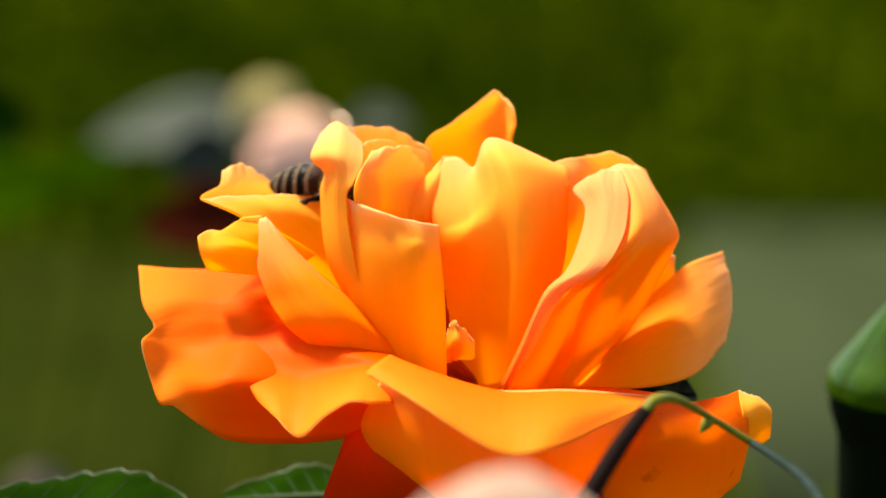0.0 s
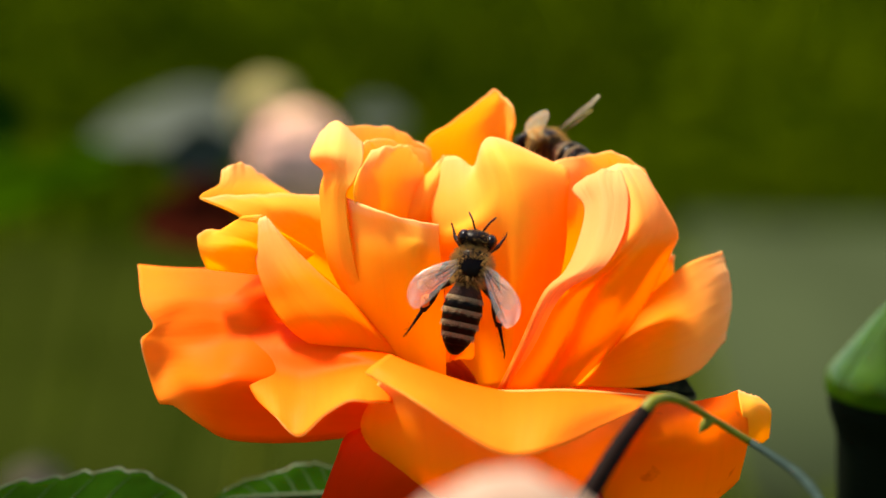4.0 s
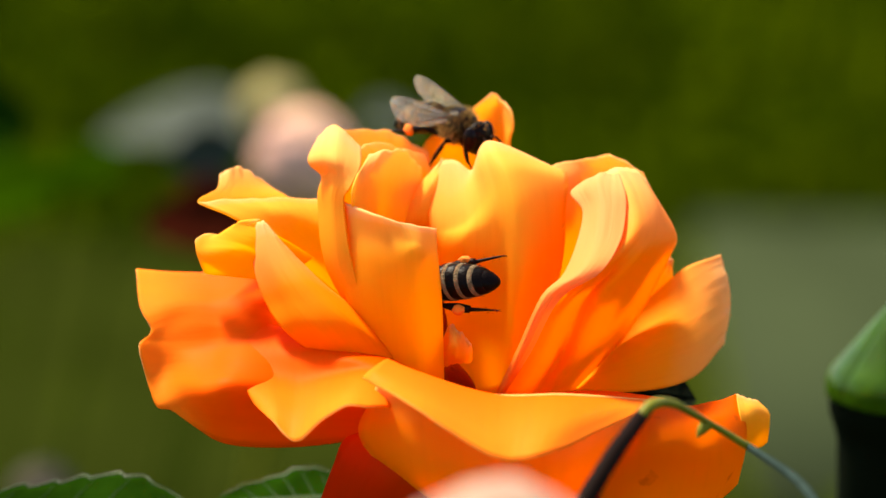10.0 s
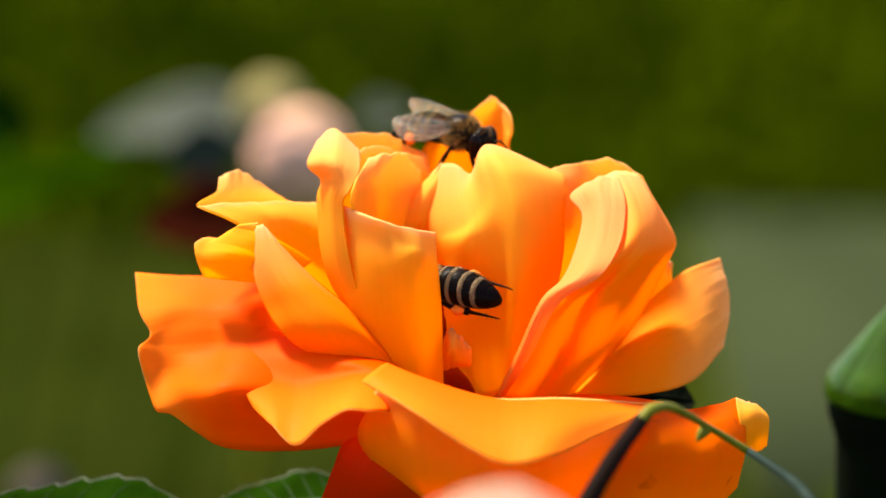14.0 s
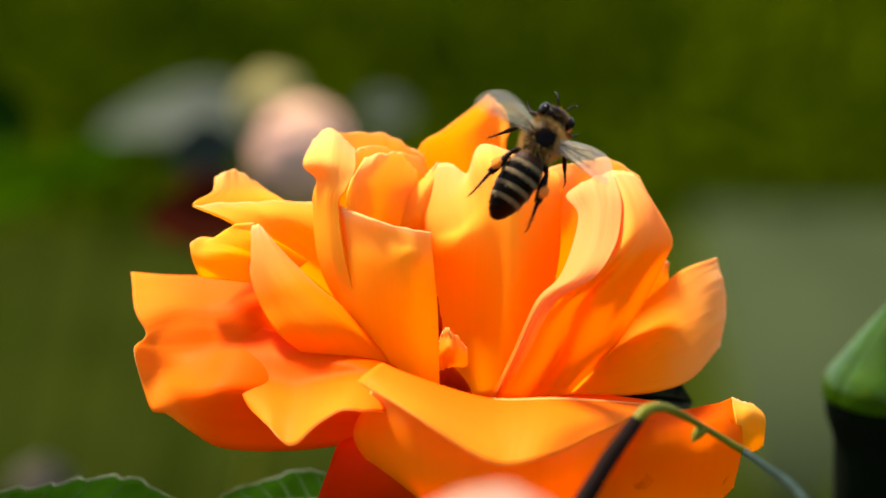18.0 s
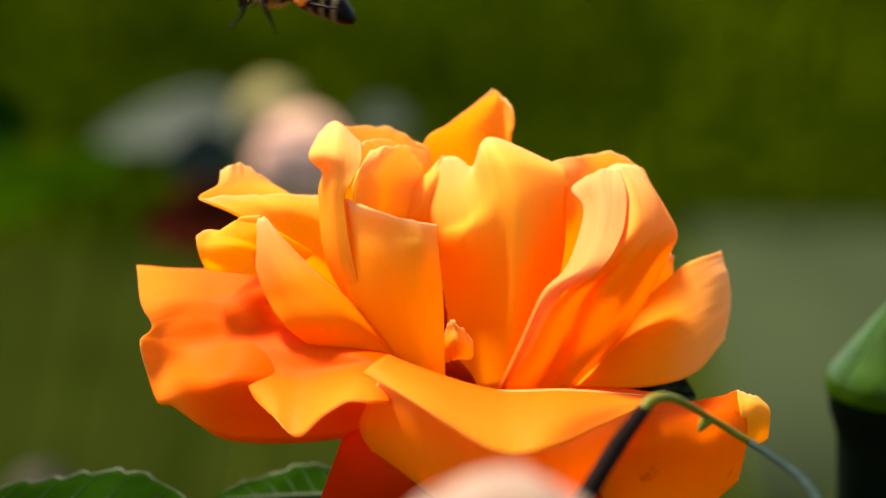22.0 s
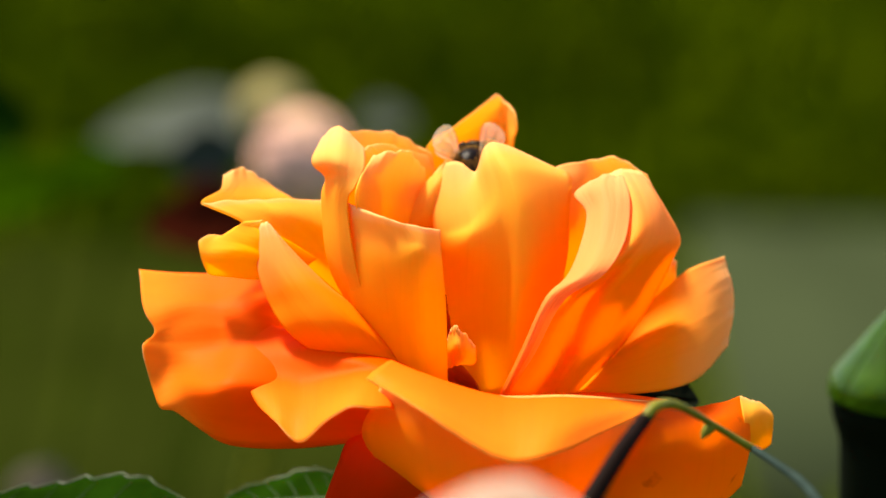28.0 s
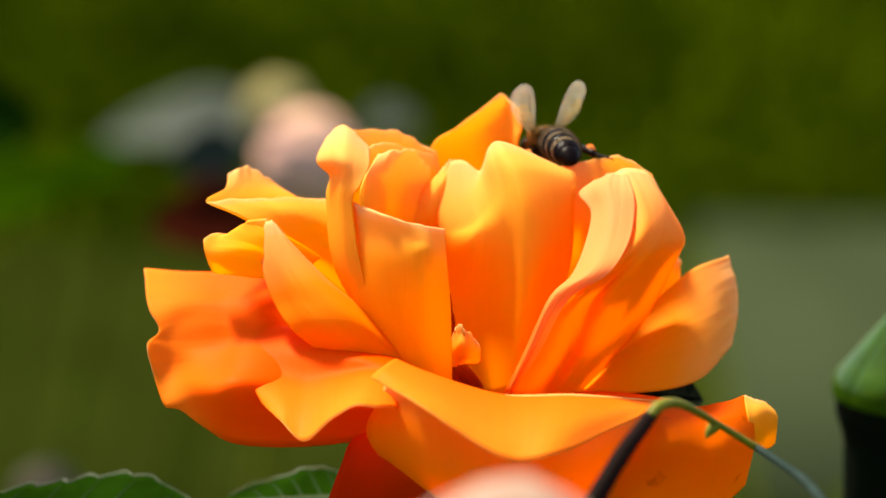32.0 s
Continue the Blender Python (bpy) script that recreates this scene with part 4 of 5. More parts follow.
bm = bmesh.new()
tube(bm, [mm(11.2, -70, -12.3), mm(14.7, -64, -9.1), mm(17.7, -58, -6.2), mm(21.2, -50, -4)], [0.0012, 0.001, 0.00088, 0.00072], sides=12, steps=40)
part("brown_stalk", bm, M_STEM_DARK, thing, "dark brown woody stalk")
bm = bmesh.new()
tube(bm, [mm(20.3, -52, -4.5), mm(21.8, -50, -3.5), mm(24.3, -46, -4.6), mm(28.6, -40, -8.6), mm(33, -37, -12.1)], [0.0006, 0.0006, 0.00045, 0.00036, 0.0004], sides=12, steps=40)
part("green_tip", bm, M_STEM, thing, "arching green tip")
bm = bmesh.new()
tube(bm, [mm(32.7, -37, -11.9), mm(34.3, -44, -11.2), mm(36.3, -52, -10.7), mm(37.3, -60, -10.1), mm(38, -66, -10.4)], [0.0004, 0.00042, 0.0005, 0.0005, 0.0004], sides=12, steps=40)
part("withered_tip", bm, M_TENDRIL, thing, "limp blue-green withered tip")
bm = bmesh.new()
tube(bm, [mm(28, -40.5, -8.4), mm(27.4, -41, -9), mm(27, -41.5, -9.5)], [0.0007, 0.0005, 0.0001], sides=12, steps=40)
part("thorn", bm, M_STEM, thing, "small pale thorn")
pink_rose(mm(4.9, -150, 9.5), 0.0096, "pale pink rose close to the lens, out of focus", (0, 0, 0))
rose_bud(mm(57.8, 50, -30.8), 0.0086, (0, 3, 0), "green rose bud on a dark stalk beside the bloom")
pink_rose(mm(-37.4, 600, -127.2), 0.0125, "pale pink rose on the bush behind", (20, 10, 0), skin=M_MAUVE, tall=1.25)
pink_rose(mm(-46.8, 640, -122.1), 0.0095, "small beige half-open rose on the bush behind", (10, -20, 0), rings=2, skin=M_BEIGE)
pink_rose(mm(-96.7, 500, -185.9), 0.0075, "small faded brown bloom low on the bush behind", (0, 0, 0), rings=2, skin=M_FADED)


# ---- honey bees ----
def bee_leg(thing, name, hip, knee, ankle, toe, thick, pollen=False):
    """A jointed leg about its hip: femur, tibia, tarsus with small claws; the hind pair carry pollen."""
    hip = Vector(hip) * MM
    pts = [Vector(p) * MM - hip for p in (knee, ankle, toe)]
    bm = bmesh.new()
    t = thick * MM
    tube(bm, [(0, 0, 0), pts[0] * 0.5, pts[0]], [t * 0.8, t * 1.1, t * 0.75], sides=8, steps=8)
    tube(bm, [pts[0], (pts[0] + pts[1]) / 2, pts[1]], [t * 0.7, t * (1.5 if pollen else 1.0), t * (1.25 if pollen else 0.8)], sides=8, steps=8)
    tube(bm, [pts[1], pts[1] * 0.6 + pts[2] * 0.4, pts[2]], [t * 0.7, t * 0.5, t * 0.25], sides=8, steps=8)
    side = (pts[2] - pts[1]).normalized()
    for k in (-1, 1):
        tube(bm, [pts[2], pts[2] + side * 0.25 * MM + Vector((0.15 * k, 0.1, 0)) * MM, pts[2] + side * 0.3 * MM + Vector((0.25 * k, 0.1, -0.15)) * MM],
             [t * 0.25, t * 0.18, t * 0.05], sides=5, steps=4)
    rnd = random.Random(len(name) + int(hip.x * 1e6))
    for k in range(40):
        a, b = (pts[0], pts[1]) if k % 2 else (pts[1], pts[2])
        p = a.lerp(b, rnd.random())
        h = Vector((rnd.uniform(-1, 1), rnd.uniform(-1, 1), rnd.uniform(-1, 1))).normalized() * t * 2.2
        e = h.cross(Vector((0.3, 0.5, 0.8))).normalized() * 0.018 * MM
        bm.faces.new([bm.verts.new(p + e), bm.verts.new(p - e), bm.verts.new(p + h)])
    leg = part(name, bm, M_LEG, thing)
    leg.location = hip
    if pollen:
        bm = bmesh.new()
        c = pts[0].lerp(pts[1], 0.62) + Vector((0, math.copysign(0.28, hip.y), 0.1)) * MM
        ellipsoid(bm, c, (0.8 * MM, 0.55 * MM, 0.66 * MM), lump=0.25)
        part("pollen_load", bm, M_POLLEN, leg, "packed orange pollen load")
    return leg


def bee_wing(thing, name, root, length, width, side):
    """A clear membrane wing along -x from its root, with dark veins."""
    def plane(u, v):
        w = width * (0.22 + 0.78 * math.sin(math.pi / 2 * min(1, v / 0.66)))
        w *= math.sqrt(max(0.02, 1 - ((v - 0.66) / 0.35) ** 2)) if v > 0.66 else 1
        lead = 0.10 * math.sin(math.pi * v)
        return Vector((-length * v, side * ((u - 0.28) * w + lead), 0.10 * math.sin(u * 9 + v * 4) * v)) * MM

    wing = part(name, sheet(plane, 10, 20, 0.012 * MM), (M_WING, M_WING), thing, "clear amber wing")
    wing.location = Vector(root) * MM
    bm = bmesh.new()
    for u0, u1, end in ((0.02, 0.02, 0.92), (0.28, 0.22, 0.95), (0.40, 0.62, 0.82), (0.45, 0.92, 0.7)):
        tube(bm, [plane(u0 + (u1 - u0) * k / 5, end * k / 5) for k in range(6)], [0.06 * MM, 0.045 * MM, 0.02 * MM], sides=5, steps=14)
    for v, a, b in ((0.38, 0.05, 0.5), (0.58, 0.22, 0.7), (0.74, 0.02, 0.25)):
        tube(bm, [plane(a, v), plane((a + b) / 2, v + 0.04), plane(b, v)], [0.03 * MM] * 3, sides=5, steps=6)
    tagged(part("wing_venation", bm, M_VEIN, wing), kind="stuff")
    return wing


def fur(count, centre, radii, length, seed, keep=lambda p: True):
    """Fine hairs standing on an oval body."""
    bm = bmesh.new()
    rnd = random.Random(seed)
    c, k = Vector(centre), 0
    while k < count:
        p = Vector((rnd.gauss(0, 1), rnd.gauss(0, 1), rnd.gauss(0, 1))).normalized()
        if not keep(p):
            continue
        k += 1
        s = Vector((p.x * radii[0], p.y * radii[1], p.z * radii[2])) + c
        n = (p + Vector((rnd.uniform(-0.5, 0.2), rnd.uniform(-0.4, 0.4), rnd.uniform(-0.3, 0.4)))).normalized()
        e = n.cross(Vector((0.2, 0.5, 0.9))).normalized() * 0.035
        h = length * rnd.uniform(0.6, 1.2)
        bm.faces.new([bm.verts.new((s + e) * MM), bm.verts.new((s - e) * MM), bm.verts.new((s + n * h) * MM)])
    return bm


def honey_bee():
    """A worker bee about 14 mm long, head along +x, back along +z, its origin in the thorax."""
    bee = empty("honey_bee", (0, 0, 0), "dark honey bee with pale banded abdomen and orange pollen loads", "bee", "honey bees")
    bm = bmesh.new()
    lathe(bm, [(-2.2 * MM, 0.7 * MM), (-1.8 * MM, 1.5 * MM), (-0.6 * MM, 2.05 * MM), (0.6 * MM, 2.1 * MM), (1.7 * MM, 1.65 * MM), (2.2 * MM, 0.8 * MM)], squash=0.95, steps=18)
    thorax = part("thorax", bm, M_BEE_BLACK, bee, "furry brown thorax")
    part("thorax_fur", fur(3600, (0, 0, 0), (2.15, 2.0, 1.85), 0.85, 4, lambda p: p.z < 0.87 or abs(p.x) > 0.42), M_BEE_FUR, thorax, "short tawny fur")
    bm = bmesh.new()
    ellipsoid(bm, (3.1 * MM, 0, -0.75 * MM), (1.15 * MM, 2.0 * MM, 2.0 * MM), 20, 14)
    head = part("head", bm, M_BEE_BLACK, bee, "dark broad head")
    part("head_fur", fur(180, (3.1, 0, -0.7), (1.1, 1.8, 1.95), 0.35, 9, lambda p: abs(p.y) < 0.7 and p.z > -0.3), M_BEE_FUR, head)
    for side in (1, -1):
        bm = bmesh.new()
        ellipsoid(bm, (3.15 * MM, side * 1.5 * MM, -0.55 * MM), (0.92 * MM, 0.72 * MM, 1.5 * MM), 16, 12)
        part("eye", bm, M_EYE, head, "large glossy dark eye")
        bm = bmesh.new()
        tube(bm, [(4.1 * MM, side * 0.4 * MM, -0.5 * MM), (4.9 * MM, side * 0.8 * MM, -0.3 * MM), (5.3 * MM, side * 1.0 * MM, -0.5 * MM)], [0.13 * MM, 0.11 * MM, 0.11 * MM], sides=7, steps=8)
        tube(bm, [(5.3 * MM, side * 1.0 * MM, -0.5 * MM), (5.7 * MM, side * 1.3 * MM, -1.3 * MM), (6.0 * MM, side * 1.5 * MM, -2.3 * MM)], [0.11 * MM, 0.12 * MM, 0.09 * MM], sides=7, steps=10)
        part("antenna", bm, M_LEG, head)
    bm = bmesh.new()
    tube(bm, [(3.5 * MM, 0, -2.2 * MM), (3.6 * MM, 0, -2.9 * MM), (3.4 * MM, 0, -3.5 * MM)], [0.75 * MM, 0.5 * MM, 0.15 * MM], sides=8)
    part("mouthparts", bm, M_LEG, head)
    # abdomen: overlapping rings, each dark with a pale hair band at its front
    cuts = [-1.7, -3.2, -4.6, -6.0, -7.3, -8.5, -9.6]

    def girth(x):
        s = (-1.7 - x) / 7.9
        if s < 0.36:
            return 2.15 * (0.55 + 0.45 * math.sin(math.pi / 2 * min(1, max(0, s) / 0.36)))
        return 2.15 * math.sqrt(max(0.0, 1 - ((s - 0.36) / 0.66) ** 2))

    def bend(p):
        return Vector((p.x, p.y, p.z - 40 * (p.x + 0.0017) ** 2))

    for k in range(6):
        a, b = cuts[k], cuts[k + 1]
        bm = bmesh.new()
        prof = [(x * MM, max(0.1, girth(x)) * MM * g) for x, g in ((a, 0.93), (a - 0.1, 0.97), ((a + b) / 2, 1.0), (b, 1.03), (b - 0.12, 1.0 if k < 5 else 0.5))]
        lathe(bm, prof, sides=24, squash=0.9)
        for v in bm.verts:
            v.co = bend(v.co)
        ring = part("abdomen_ring", bm, M_BEE_BROWN if k == 0 else M_BEE_BLACK, bee)
        if 0 < k < 5:
            bm = bmesh.new()
            prof = [(x * MM, girth(x) * MM * w) for x, w in ((a - 0.04, 1.0), (a - 0.16, 1.03), (a - 0.36, 1.035), (a - 0.5, 1.005))]
            lathe(bm, prof, sides=24, squash=0.9)
            for v in bm.verts:
                v.co = bend(v.co)
            part("hair_band", bm, M_BEE_BAND, ring, "pale band of short hair")
            bm = bmesh.new()
            rnd = random.Random(60 + k)
            for _ in range(420):
                x, w = a - rnd.uniform(0.05, 0.55), rnd.uniform(0, 6.283)
                g = girth(x) * 1.02
                p = bend(Vector((x * MM, g * math.cos(w) * MM, g * math.sin(w) * 0.9 * MM)))
                out = Vector((-0.8, 0.5 * math.cos(w), 0.5 * math.sin(w))) * rnd.uniform(0.25, 0.5) * MM
                e = out.cross(Vector((1, 0.2, 0.1))).normalized() * 0.03 * MM
                bm.faces.new([bm.verts.new(p + e), bm.verts.new(p - e), bm.verts.new(p + out)])
            tagged(part("band_hair", bm, M_BEE_BAND, ring), kind="stuff")
    for side in (1, -1):
        bee_leg(bee, "front_leg", (1.3, side * 0.8, -1.3), (2.5, side * 1.9, -1.3), (3.2, side * 2.3, -2.9), (4.4, side * 2.7, -3.9), 0.27)
        bee_leg(bee, "middle_leg", (0.1, side * 1.0, -1.5), (0.3, side * 2.8, -1.3), (-0.6, side * 3.5, -3.3), (-1.2, side * 4.0, -4.9), 0.29)
        bee_leg(bee, "hind_leg", (-1.1, side * 1.0, -1.4), (-3.3, side * 2.6, -0.8), (-6.2, side * 3.3, -2.1), (-9.3, side * 3.9, -2.9), 0.34, pollen=True)
        bee_wing(bee, "fore_wing", (0.3, side * 1.3, 1.35), 7.4, 3.0, side)
        bee_wing(bee, "hind_wing", (-0.4, side * 1.4, 1.2), 5.0, 2.1, side)
    return bee


bee_one = honey_bee()
bee_two = copy_thing(bee_one, pose(0, 0, 0))
tagged(bee_one, "dark honey bee exploring the hollow of the rose")
tagged(bee_two, "dark honey bee walking over the top petals")


def stand(x, y, z, fwd, up):
    """A bee's pose: place in mm from the bloom's middle, the way it faces and the way its back points."""
    f = Vector(fwd).normalized()
    s = Vector(up).cross(f).normalized()
    m = Matrix((f, s, f.cross(s))).transposed().to_4x4()
    m.translation = mm(x, y, z)
    return m


def wing_pose(root, side, spread, lift, twist=0):
    """spread: degrees out from lying back; lift: degrees up from level."""
    m = pose(0, 0, 0, 0, 0, -side * spread) @ pose(0, 0, 0, side * twist, lift, 0)
    m.translation = root
    return m


def key_limbs(bee, rests, flights, walks):
    """Wings: folded poses at rest times (spread, lift, twist; three more where the two sides differ), beating in flights. Legs: a small step while walking."""
    beats = []
    for a, b in flights:
        for k in range(math.ceil(a * FPS / 2), int(b * FPS / 2)):
            beats.append(((2 * k + 1) / FPS, 1 if k % 2 else -1))
    for part_ in bee.children:
        kind = part_.name.split(".")[0]
        home = part_.location.copy()
        side = 1 if home.y > 0 else -1
        if kind in ("fore_wing", "hind_wing"):
            extra = 0 if kind == "fore_wing" else 12
            rows = []
            for t, *bend in rests:
                if any(a - 0.03 < t < b + 0.03 for a, b in flights):
                    continue
                if side > 0 and len(bend) == 6:
                    bend = bend[3:]
                spread, lift, twist = (bend + [0])[:3]
                rows.append((t, wing_pose(home, side, spread + extra, lift - extra * 0.3, twist)))
            for t, s in beats:
                rows.append((t, wing_pose(home, side, 80 + extra, 15 + 42 * s)))
            walk(part_, sorted(rows, key=lambda r: r[0]))
        elif kind.endswith("_leg"):
            phase = {"front_leg": 0.0, "middle_leg": 2.1, "hind_leg": 4.2}[kind] + (0 if side > 0 else math.pi)
            rows, t = [], 0.0
            while t <= 32.001:
                go = any(a <= t <= b for a, b in walks)
                fly = any(a <= t <= b for a, b in flights)
                swing = 13 * math.sin(t * 7.9 + phase) if go else 4 * math.sin(t * 2.3 + phase)
                m = pose(0, 0, 0, side * (14 if fly else 0) + (5 * math.cos(t * 7.9 + phase) if go else 0), 18 if fly else 0, swing)
                m.translation = home
                rows.append((t, m))
                t += 0.2
            walk(part_, rows)


